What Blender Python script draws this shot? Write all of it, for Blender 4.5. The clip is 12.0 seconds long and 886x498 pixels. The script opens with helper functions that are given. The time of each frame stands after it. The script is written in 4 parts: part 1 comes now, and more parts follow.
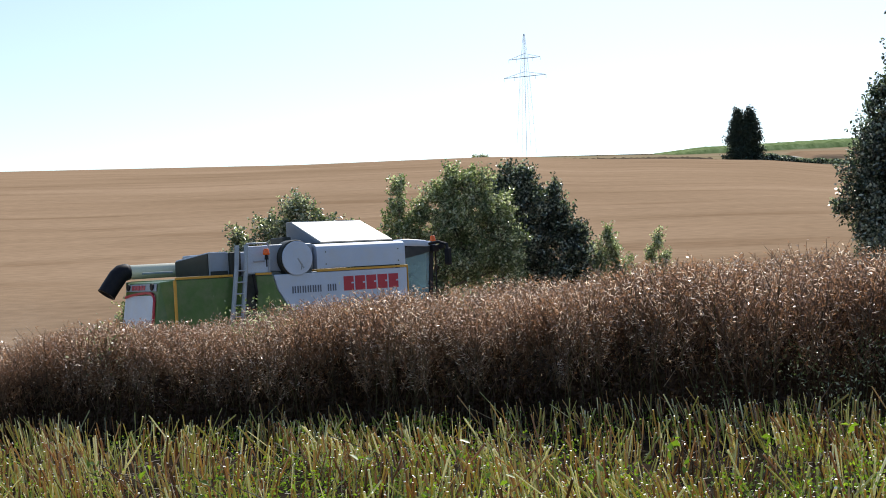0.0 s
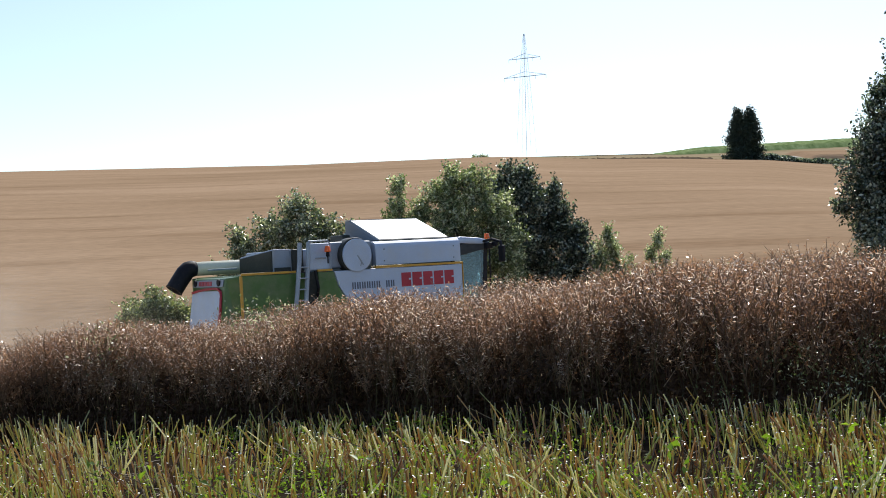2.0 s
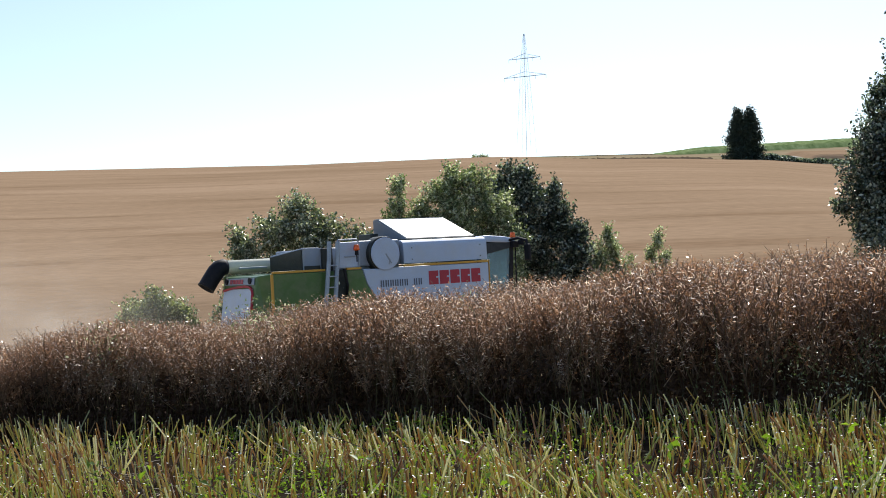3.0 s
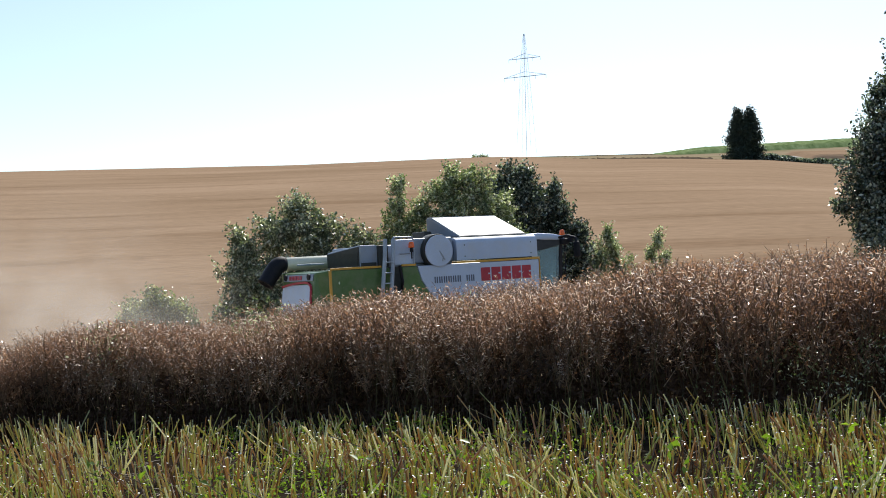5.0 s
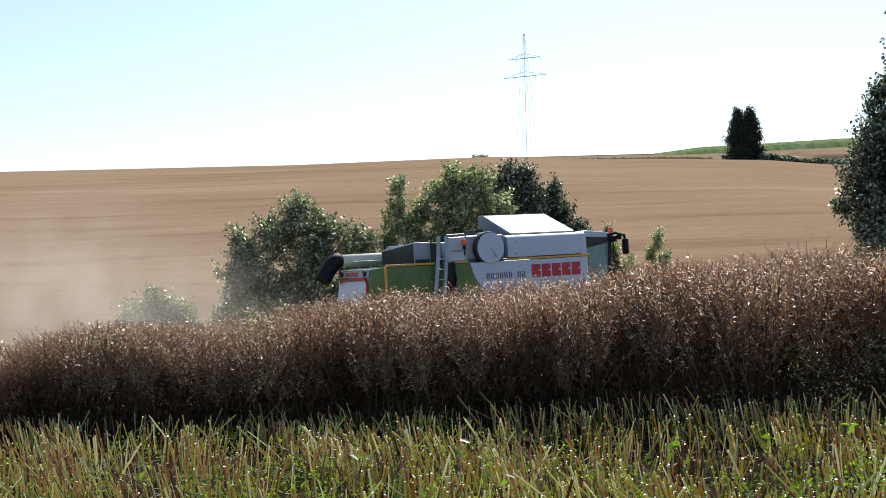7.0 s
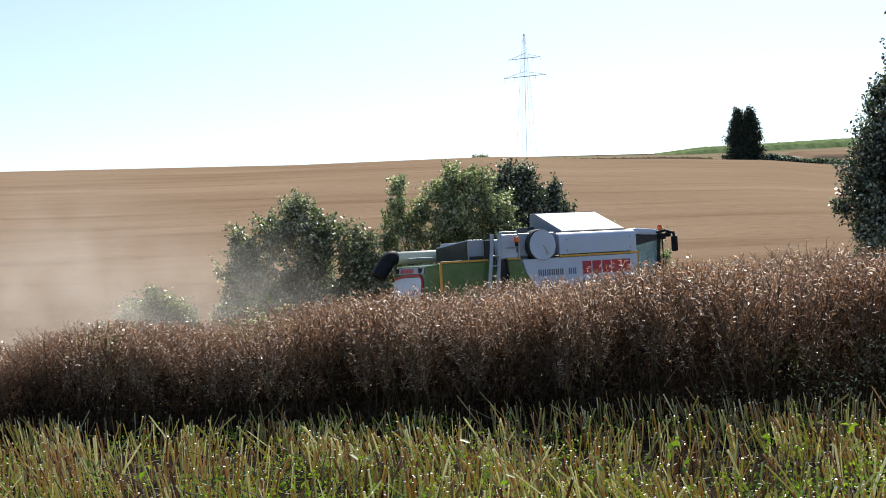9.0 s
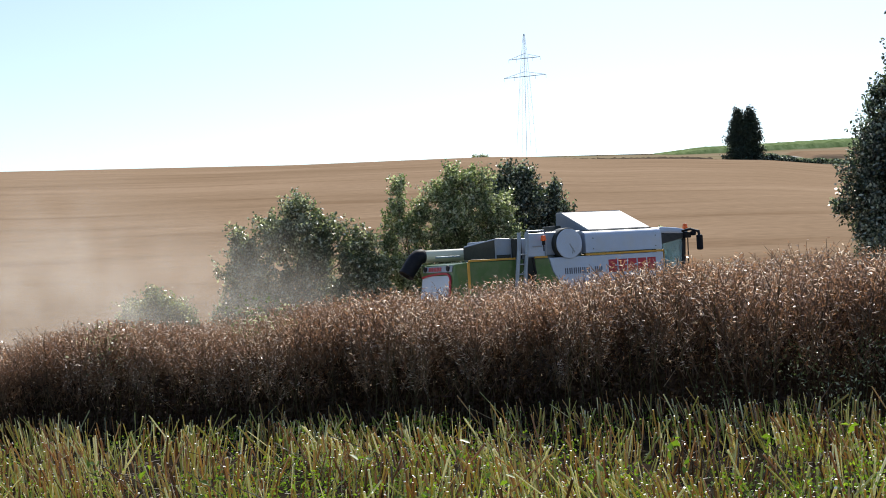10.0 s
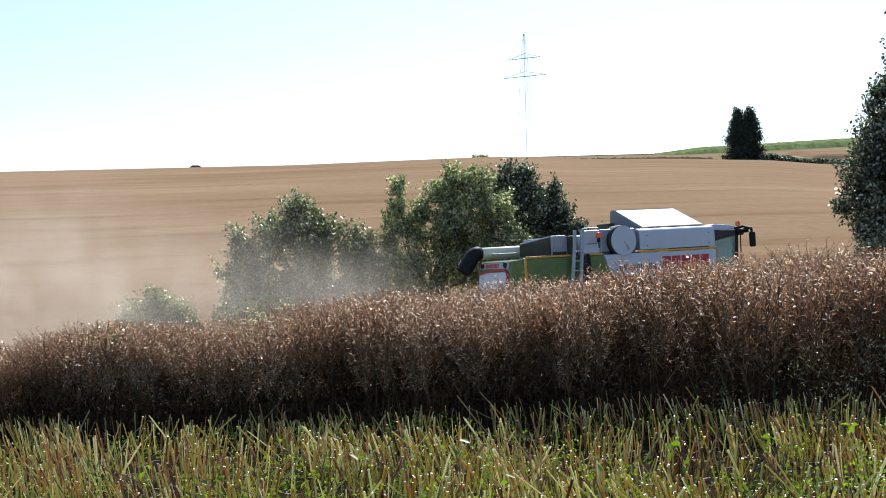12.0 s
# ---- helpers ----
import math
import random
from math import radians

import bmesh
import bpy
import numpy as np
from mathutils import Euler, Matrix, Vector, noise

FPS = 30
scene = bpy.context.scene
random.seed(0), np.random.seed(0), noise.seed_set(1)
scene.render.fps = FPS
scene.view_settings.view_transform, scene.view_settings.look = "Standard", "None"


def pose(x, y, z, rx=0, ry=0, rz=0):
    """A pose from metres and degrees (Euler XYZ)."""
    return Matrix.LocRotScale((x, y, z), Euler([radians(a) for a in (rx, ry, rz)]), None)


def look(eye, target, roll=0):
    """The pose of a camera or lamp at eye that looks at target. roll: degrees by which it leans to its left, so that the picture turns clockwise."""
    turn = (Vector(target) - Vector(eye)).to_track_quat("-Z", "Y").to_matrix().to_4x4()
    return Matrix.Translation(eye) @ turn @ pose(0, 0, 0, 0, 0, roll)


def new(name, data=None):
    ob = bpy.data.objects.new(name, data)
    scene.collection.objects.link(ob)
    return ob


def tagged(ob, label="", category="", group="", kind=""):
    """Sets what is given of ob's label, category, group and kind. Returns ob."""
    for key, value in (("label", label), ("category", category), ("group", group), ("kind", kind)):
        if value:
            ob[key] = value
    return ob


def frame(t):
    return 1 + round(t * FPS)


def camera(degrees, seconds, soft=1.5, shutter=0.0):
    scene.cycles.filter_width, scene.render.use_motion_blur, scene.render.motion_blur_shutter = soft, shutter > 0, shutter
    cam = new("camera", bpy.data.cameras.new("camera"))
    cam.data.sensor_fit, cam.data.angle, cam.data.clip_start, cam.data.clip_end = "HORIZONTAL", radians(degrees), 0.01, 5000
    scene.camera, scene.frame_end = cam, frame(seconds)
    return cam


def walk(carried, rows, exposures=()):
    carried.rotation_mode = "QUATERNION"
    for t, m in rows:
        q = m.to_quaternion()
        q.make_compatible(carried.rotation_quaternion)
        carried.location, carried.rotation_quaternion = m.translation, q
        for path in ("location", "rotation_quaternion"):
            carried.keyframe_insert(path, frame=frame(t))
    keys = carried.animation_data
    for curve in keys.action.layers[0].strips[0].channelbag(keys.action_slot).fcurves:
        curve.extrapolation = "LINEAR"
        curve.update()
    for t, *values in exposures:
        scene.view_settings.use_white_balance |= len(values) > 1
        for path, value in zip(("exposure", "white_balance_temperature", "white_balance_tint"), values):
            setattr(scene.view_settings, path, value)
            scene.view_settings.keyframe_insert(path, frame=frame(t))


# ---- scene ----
# camera on a tripod, standing still
cam = camera(40, 12.0, soft=0.95)
EYE = (0.0, 0.0, 1.6)
STAND = look(EYE, (0.0, 20.0, 1.6 + 20.0 * 0.0297), -1.3)
walk(cam, [(0.0, STAND), (12.0, STAND)], [(0.0, 0.10), (5.0, 0.09), (9.5, 0.07), (11.0, 0.11), (12.0, 0.19)])

# ---- light ----
SUN_UP, SUN_SIDE = 46.0, 14.0          # degrees above the horizon, degrees to the right of the view
world = bpy.data.worlds.new("summer_sky")
scene.world = world
world.use_nodes = True
sky = world.node_tree.nodes.new("ShaderNodeTexSky")
sky.sky_type, sky.sun_disc = "NISHITA", False
sky.sun_elevation, sky.sun_rotation = radians(SUN_UP), radians(SUN_SIDE)
sky.air_density, sky.dust_density, sky.ozone_density = 1.0, 0.7, 1.0
world.node_tree.links.new(sky.outputs[0], world.node_tree.nodes["Background"].inputs[0])
world.node_tree.nodes["Background"].inputs[1].default_value = 0.15
sun = new("sun", bpy.data.lights.new("sun", "SUN"))
sun.data.energy, sun.data.angle, sun.data.color = 4.8, radians(0.5), (1.0, 0.96, 0.89)
el, az = radians(SUN_UP), radians(SUN_SIDE)
TO_SUN = Vector((math.sin(az) * math.cos(el), math.cos(az) * math.cos(el), math.sin(el)))
sun.matrix_world = look(TO_SUN * 50, (0, 0, 0))

# ---- materials ----
def node(tree, kind, **inputs):
    n = tree.nodes.new(kind)
    for key, value in inputs.items():
        n.inputs[key.replace("_", " ")].default_value = value
    return n


def ramp_of(tree, fac, colours):
    r = tree.nodes.new("ShaderNodeValToRGB")
    tree.links.new(fac, r.inputs[0])
    while len(r.color_ramp.elements) < len(colours):
        r.color_ramp.elements.new(0.5)
    for e, (p, c) in zip(r.color_ramp.elements, colours):
        e.position, e.color = p, (*c, 1)
    return r.outputs[0]


def surface(name, colours, scale=4.0, rough=0.6, metal=0.0, bump=0.1, fine=60.0, dirt=None, stretch=(1, 1, 1), spec=0.5):
    """A surface with two scales of variation: broad tints and a fine grain with relief."""
    m = bpy.data.materials.new(name)
    m.use_nodes = True
    t = m.node_tree
    b = t.nodes["Principled BSDF"]
    co = t.nodes.new("ShaderNodeTexCoord")
    mp = t.nodes.new("ShaderNodeMapping")
    mp.inputs["Scale"].default_value = stretch
    t.links.new(co.outputs["Object"], mp.inputs[0])
    n1 = node(t, "ShaderNodeTexNoise", Scale=scale, Detail=6.0, Roughness=0.6)
    n2 = node(t, "ShaderNodeTexNoise", Scale=fine, Detail=4.0)
    for n in (n1, n2):
        t.links.new(mp.outputs[0], n.inputs["Vector"])
    colour = ramp_of(t, n1.outputs[0], colours)
    mix = t.nodes.new("ShaderNodeMixRGB")
    mix.blend_type = "MULTIPLY"
    mix.inputs[0].default_value = 0.5
    t.links.new(colour, mix.inputs[1])
    t.links.new(ramp_of(t, n2.outputs[0], [(0.3, (0.6, 0.6, 0.6)), (0.7, (1.0, 1.0, 1.0))]), mix.inputs[2])
    out = mix.outputs[0]
    if dirt:
        n3 = node(t, "ShaderNodeTexNoise", Scale=scale * 2.3, Detail=8.0, Roughness=0.7)
        t.links.new(co.outputs["Object"], n3.inputs["Vector"])
        d = t.nodes.new("ShaderNodeMixRGB")
        t.links.new(ramp_of(t, n3.outputs[0], [(0.45, (0, 0, 0)), (0.75, (0.7, 0.7, 0.7))]), d.inputs[0])
        t.links.new(out, d.inputs[1])
        d.inputs[2].default_value = (*dirt, 1)
        out = d.outputs[0]
    t.links.new(out, b.inputs["Base Color"])
    b.inputs["Roughness"].default_value, b.inputs["Metallic"].default_value = rough, metal
    b.inputs["Specular IOR Level"].default_value = spec
    bp = t.nodes.new("ShaderNodeBump")
    bp.inputs["Strength"].default_value, bp.inputs["Distance"].default_value = bump, 0.02
    t.links.new(n2.outputs[0], bp.inputs["Height"])
    t.links.new(bp.outputs[0], b.inputs["Normal"])
    return m


def blade(name, colours, rough=0.4, through_light=0.35, spec=0.5, tint=(1.2, 1.15, 0.6)):
    """Thin plant matter: each piece has its own tint, and light passes through it."""
    m = bpy.data.materials.new(name)
    m.use_nodes = True
    t = m.node_tree
    b = t.nodes["Principled BSDF"]
    g = t.nodes.new("ShaderNodeNewGeometry")
    co = t.nodes.new("ShaderNodeTexCoord")
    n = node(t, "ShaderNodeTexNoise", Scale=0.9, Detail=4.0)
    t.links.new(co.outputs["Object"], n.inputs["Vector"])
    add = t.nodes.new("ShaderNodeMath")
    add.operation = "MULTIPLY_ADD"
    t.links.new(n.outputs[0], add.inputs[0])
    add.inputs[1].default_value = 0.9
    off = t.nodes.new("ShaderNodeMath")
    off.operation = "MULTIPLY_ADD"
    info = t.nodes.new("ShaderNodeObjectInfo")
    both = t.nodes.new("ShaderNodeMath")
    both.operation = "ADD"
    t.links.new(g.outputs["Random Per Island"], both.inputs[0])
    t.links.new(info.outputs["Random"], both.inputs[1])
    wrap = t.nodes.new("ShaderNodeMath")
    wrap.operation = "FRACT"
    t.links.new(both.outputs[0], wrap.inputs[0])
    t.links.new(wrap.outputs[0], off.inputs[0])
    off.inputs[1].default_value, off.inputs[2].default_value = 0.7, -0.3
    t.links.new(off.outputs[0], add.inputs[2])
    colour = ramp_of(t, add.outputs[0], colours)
    t.links.new(colour, b.inputs["Base Color"])
    b.inputs["Roughness"].default_value, b.inputs["Specular IOR Level"].default_value = rough, spec
    tr = t.nodes.new("ShaderNodeBsdfTranslucent")
    tc = t.nodes.new("ShaderNodeMixRGB")
    tc.blend_type, tc.inputs[0].default_value, tc.inputs[2].default_value = "MULTIPLY", 1.0, (*tint, 1)
    t.links.new(colour, tc.inputs[1])
    t.links.new(tc.outputs[0], tr.inputs[0])
    mix = t.nodes.new("ShaderNodeMixShader")
    mix.inputs[0].default_value = through_light
    t.links.new(b.outputs[0], mix.inputs[1])
    t.links.new(tr.outputs[0], mix.inputs[2])
    t.links.new(mix.outputs[0], t.nodes["Material Output"].inputs[0])
    return m


SOIL = surface("dry_soil", [(0.3, (0.018, 0.014, 0.010)), (0.55, (0.032, 0.025, 0.017)), (0.8, (0.065, 0.052, 0.036))], 1.6, 1.0, 0, 0.6, 22, None, (1, 1, 1), 0.0)
GREEN_PAINT = surface("green_machine_paint", [(0.3, (0.055, 0.125, 0.028)), (0.7, (0.085, 0.17, 0.038))], 1.5, 0.36, 0, 0.02, 90, (0.14, 0.16, 0.09))
LIGHT_PAINT = surface("light_grey_paint", [(0.3, (0.42, 0.51, 0.68)), (0.7, (0.50, 0.60, 0.77))], 1.2, 0.34, 0, 0.02, 80, (0.44, 0.47, 0.52))
DIM_GREY = surface("dull_grey_sheet", [(0.3, (0.20, 0.235, 0.28)), (0.7, (0.26, 0.30, 0.35))], 1.2, 0.5, 0, 0.02, 80)
GREY_PAINT = surface("mid_grey_paint", [(0.3, (0.24, 0.29, 0.37)), (0.7, (0.31, 0.365, 0.46))], 1.2, 0.4, 0, 0.02, 80, (0.30, 0.28, 0.24))
WHITE_PAINT = surface("white_cover", [(0.3, (0.43, 0.44, 0.455)), (0.7, (0.48, 0.49, 0.50))], 0.9, 0.5, 0, 0.03, 50, (0.50, 0.47, 0.42))
CREAM_PAINT = surface("cream_paint", [(0.3, (0.70, 0.68, 0.52)), (0.7, (0.78, 0.76, 0.60))], 1.4, 0.28, 0, 0.01, 70)
YELLOW_PAINT = surface("yellow_trim", [(0.3, (0.56, 0.29, 0.03)), (0.7, (0.64, 0.35, 0.05))], 2, 0.45, 0, 0.02, 80)
RED_PAINT = surface("red_print", [(0.3, (0.36, 0.018, 0.04)), (0.7, (0.46, 0.03, 0.055))], 2, 0.45, 0, 0.02, 80)
DARK_PRINT = surface("dark_print", [(0.3, (0.07, 0.09, 0.14)), (0.7, (0.12, 0.14, 0.19))], 2, 0.5, 0, 0.02, 80)
BLACK_RUBBER = surface("black_rubber", [(0.3, (0.008, 0.008, 0.013)), (0.7, (0.014, 0.014, 0.02))], 3, 0.6, 0, 0.1, 40, (0.03, 0.027, 0.022), (1, 1, 1), 0.2)
BLACK_MESH = surface("dark_grille", [(0.3, (0.018, 0.024, 0.024)), (0.7, (0.035, 0.042, 0.038))], 3, 0.55, 0.2, 0.2, 70, (0.055, 0.05, 0.04))
STEEL = surface("galvanised_steel", [(0.3, (0.28, 0.33, 0.40)), (0.7, (0.38, 0.43, 0.50))], 3, 0.45, 0.3, 0.05, 60)
PYLON_STEEL = surface("weathered_lattice_steel", [(0.3, (0.60, 0.66, 0.70)), (0.7, (0.70, 0.75, 0.78))], 0.2, 0.6, 0.0, 0.02, 3)
BARK = surface("grey_brown_bark", [(0.3, (0.07, 0.055, 0.04)), (0.7, (0.17, 0.14, 0.10))], 3, 0.9, 0, 0.7, 25, None, (1, 1, 0.25))
CAR_PAINT = surface("silver_car_paint", [(0.3, (0.42, 0.45, 0.48)), (0.7, (0.50, 0.53, 0.56))], 2, 0.3, 0.3, 0.01, 60)
SEAT_CLOTH = surface("dark_seat_cloth", [(0.3, (0.03, 0.035, 0.04)), (0.7, (0.06, 0.065, 0.07))], 6, 0.9, 0, 0.2, 90)

ORANGE = bpy.data.materials.new("orange_beacon_plastic")
ORANGE.use_nodes = True
_b = ORANGE.node_tree.nodes["Principled BSDF"]
_b.inputs["Base Color"].default_value = (0.95, 0.16, 0.02, 1)
_b.inputs["Roughness"].default_value, _b.inputs["Transmission Weight"].default_value = 0.2, 0.25

GLASS = bpy.data.materials.new("tinted_cab_glass")
GLASS.use_nodes = True
_b = GLASS.node_tree.nodes["Principled BSDF"]
_b.inputs["Base Color"].default_value = (0.50, 0.68, 0.74, 1)
_b.inputs["Roughness"].default_value, _b.inputs["Transmission Weight"].default_value, _b.inputs["IOR"].default_value = 0.05, 0.72, 1.1

# the last, near-white stop paints sun glints into a share of the pods
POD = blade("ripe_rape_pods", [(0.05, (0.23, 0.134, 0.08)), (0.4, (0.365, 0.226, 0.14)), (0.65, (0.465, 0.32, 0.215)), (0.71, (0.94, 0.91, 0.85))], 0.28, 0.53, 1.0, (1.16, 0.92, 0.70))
RAPE_STEM = blade("rape_stems", [(0.1, (0.06, 0.045, 0.03)), (0.5, (0.095, 0.08, 0.045)), (0.9, (0.12, 0.115, 0.055))], 0.8, 0.15, 0.2)
RAPE_BRANCH = blade("rape_branches", [(0.1, (0.13, 0.08, 0.055)), (0.5, (0.20, 0.13, 0.09)), (0.9, (0.30, 0.21, 0.14))], 0.5, 0.3)
# dark tone of the added filler that shades the crop foot
FILLER_LEAF = blade("dark_filler_leaves", [(0.1, (0.045, 0.028, 0.022)), (0.6, (0.075, 0.048, 0.036)), (1.0, (0.11, 0.075, 0.055))], 0.9, 0.15, 0.1)
STALK = blade("cut_stalks", [(0.12, (0.14, 0.075, 0.045)), (0.27, (0.46, 0.25, 0.125)), (0.38, (0.63, 0.43, 0.19)), (0.5, (0.63, 0.55, 0.19)), (0.64, (0.43, 0.46, 0.14)), (0.82, (0.90, 0.87, 0.70))], 0.18, 0.46, 1.0, (1.15, 1.1, 0.6))
CUT_END = surface("pale_cut_pith", [(0.3, (0.74, 0.71, 0.60)), (0.7, (0.90, 0.88, 0.80))], 30, 0.35)
STRAW = blade("dry_straw", [(0.1, (0.13, 0.09, 0.055)), (0.6, (0.22, 0.17, 0.105)), (0.85, (0.30, 0.25, 0.17)), (0.95, (0.75, 0.70, 0.58))], 0.45, 0.2)
WEED = blade("weed_leaves", [(0.1, (0.09, 0.15, 0.03)), (0.6, (0.18, 0.27, 0.045)), (1.0, (0.32, 0.42, 0.09))], 0.35, 0.55, 0.5, (1.3, 1.4, 0.4))
# near-white last stops paint sun glints into single leaves, besides pale willow undersides
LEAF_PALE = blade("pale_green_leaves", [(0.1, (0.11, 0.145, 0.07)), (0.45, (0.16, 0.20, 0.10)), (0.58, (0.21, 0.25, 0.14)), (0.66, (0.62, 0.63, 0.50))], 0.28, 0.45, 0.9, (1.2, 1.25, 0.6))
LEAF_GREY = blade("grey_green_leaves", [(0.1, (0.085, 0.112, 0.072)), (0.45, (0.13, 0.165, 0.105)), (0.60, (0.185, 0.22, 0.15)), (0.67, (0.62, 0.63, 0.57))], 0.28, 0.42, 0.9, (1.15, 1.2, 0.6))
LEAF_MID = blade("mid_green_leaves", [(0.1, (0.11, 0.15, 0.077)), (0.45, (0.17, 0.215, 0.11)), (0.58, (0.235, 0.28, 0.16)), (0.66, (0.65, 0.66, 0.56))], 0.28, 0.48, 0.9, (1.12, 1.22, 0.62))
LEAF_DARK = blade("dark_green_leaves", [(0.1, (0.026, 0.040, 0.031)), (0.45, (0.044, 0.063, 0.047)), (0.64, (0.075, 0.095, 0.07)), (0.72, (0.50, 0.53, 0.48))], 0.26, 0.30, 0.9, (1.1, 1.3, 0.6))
NEEDLE = blade("conifer_foliage", [(0.1, (0.018, 0.034, 0.026)), (0.6, (0.03, 0.052, 0.036)), (1.0, (0.045, 0.075, 0.05))], 0.5, 0.1)
MAIZE = surface("maize_green", [(0.35, (0.11, 0.16, 0.06)), (0.5, (0.18, 0.24, 0.10)), (0.65, (0.27, 0.33, 0.16))], 0.4, 1.0, 0, 0.8, 2.2, None, (1, 0.5, 0), 0.0)
def dust_material():
    """Dust hanging in the air: dense in the middle of its cloud, thinning out in wisps."""
    m = bpy.data.materials.new("beige_chaff_dust")
    m.use_nodes = True
    t = m.node_tree
    t.nodes.remove(t.nodes["Principled BSDF"])
    co = t.nodes.new("ShaderNodeTexCoord")
    ball = t.nodes.new("ShaderNodeTexGradient")
    ball.gradient_type = "QUADRATIC_SPHERE"
    n = node(t, "ShaderNodeTexNoise", Scale=0.6, Detail=3.0, Roughness=0.45)
    info = t.nodes.new("ShaderNodeObjectInfo")
    shift = t.nodes.new("ShaderNodeVectorMath")
    shift.operation = "ADD"
    t.links.new(co.outputs["Object"], shift.inputs[0])
    t.links.new(info.outputs["Random"], shift.inputs[1])
    t.links.new(co.outputs["UV"], ball.inputs[0])
    t.links.new(shift.outputs[0], n.inputs["Vector"])
    wisps = ramp_of(t, n.outputs[0], [(0.30, (0.12, 0.12, 0.12)), (0.68, (1, 1, 1))])
    mul = t.nodes.new("ShaderNodeMath")
    mul.operation = "MULTIPLY"
    t.links.new(ball.outputs[1], mul.inputs[0])
    t.links.new(wisps, mul.inputs[1])
    thin = t.nodes.new("ShaderNodeMath")
    thin.operation = "MULTIPLY"
    thin.inputs[1].default_value = 0.42
    t.links.new(mul.outputs[0], thin.inputs[0])
    d, tr, clear = (t.nodes.new("ShaderNodeBsdf" + k) for k in ("Diffuse", "Translucent", "Transparent"))
    d.inputs[0].default_value = tr.inputs[0].default_value = (0.78, 0.74, 0.68, 1)
    both, mix = t.nodes.new("ShaderNodeMixShader"), t.nodes.new("ShaderNodeMixShader")
    both.inputs[0].default_value = 0.75
    t.links.new(d.outputs[0], both.inputs[1])
    t.links.new(tr.outputs[0], both.inputs[2])
    t.links.new(thin.outputs[0], mix.inputs[0])
    t.links.new(clear.outputs[0], mix.inputs[1])
    t.links.new(both.outputs[0], mix.inputs[2])
    t.links.new(mix.outputs[0], t.nodes["Material Output"].inputs[0])
    return m


DUST = dust_material()


def wheat_material():
    """Ripe wheat seen from afar: warm tan, with drilling rows and lodged streaks that run across the slope."""
    m = surface("ripe_wheat", [(0.25, (0.300, 0.203, 0.126)), (0.5, (0.358, 0.246, 0.157)), (0.75, (0.420, 0.294, 0.193))], 0.05, 1.0, 0, 0.8, 2.5, None, (0.35, 1.0, 0.0), 0.0)
    t = m.node_tree
    b = t.nodes["Principled BSDF"]
    src = b.inputs["Base Color"].links[0].from_socket
    co = t.nodes.new("ShaderNodeTexCoord")
    mp = t.nodes.new("ShaderNodeMapping")
    mp.inputs["Scale"].default_value = (0.020, 0.17, 0.0)
    mp.inputs["Rotation"].default_value = (0, 0, radians(3))
    t.links.new(co.outputs["Object"], mp.inputs[0])
    n = node(t, "ShaderNodeTexNoise", Scale=1.6, Detail=5.0, Roughness=0.65)
    t.links.new(mp.outputs[0], n.inputs["Vector"])
    mix = t.nodes.new("ShaderNodeMixRGB")
    mix.blend_type, mix.inputs[0].default_value = "MULTIPLY", 0.62
    t.links.new(src, mix.inputs[1])
    t.links.new(ramp_of(t, n.outputs[0], [(0.32, (0.66, 0.60, 0.54)), (0.45, (0.93, 0.92, 0.90)), (0.7, (1.08, 1.07, 1.05))]), mix.inputs[2])
    t.links.new(mix.outputs[0], b.inputs["Base Color"])
    return m


WHEAT = wheat_material()
GRASS = surface("verge_grass", [(0.32, (0.19, 0.19, 0.085)), (0.45, (0.29, 0.235, 0.14)), (0.6, (0.36, 0.27, 0.18)), (0.68, (0.11, 0.085, 0.06))], 0.16, 1.0, 0, 0.4, 1.2, None, (0.12, 1, 0), 0.0)
HAY = surface("darkened_hay", [(0.3, (0.07, 0.055, 0.04)), (0.7, (0.15, 0.115, 0.08))], 0.6, 1.0, 0, 0.5, 3, None, (1, 1, 1), 0.0)
CUT_FIELD = surface("straw_covered_ground", [(0.3, (0.26, 0.185, 0.115)), (0.55, (0.42, 0.31, 0.20)), (0.8, (0.52, 0.40, 0.27))], 0.8, 1.0, 0, 0.6, 12, None, (1, 1, 1), 0.0)
TRACK = surface("pale_gravel_track", [(0.3, (0.50, 0.47, 0.42)), (0.7, (0.62, 0.59, 0.54))], 0.3, 1.0, 0, 0.3, 3, None, (1, 1, 1), 0.0)

# ---- the lie of the land ----
def smooth(a, b, v):
    s = np.clip((np.asarray(v, float) - a) / (b - a), 0, 1)
    return s * s * (3 - 2 * s)


def path_y(x):
    """How far off the harvester's lane lies, from its place along x."""
    return 33.75 + 0.585 * np.asarray(x, float) - 0.013 * np.asarray(x, float) ** 2


def crop_edge(x):
    """The near edge of the standing rape."""
    return 12.75 - 0.36 * np.clip(np.asarray(x, float), -14, 14)


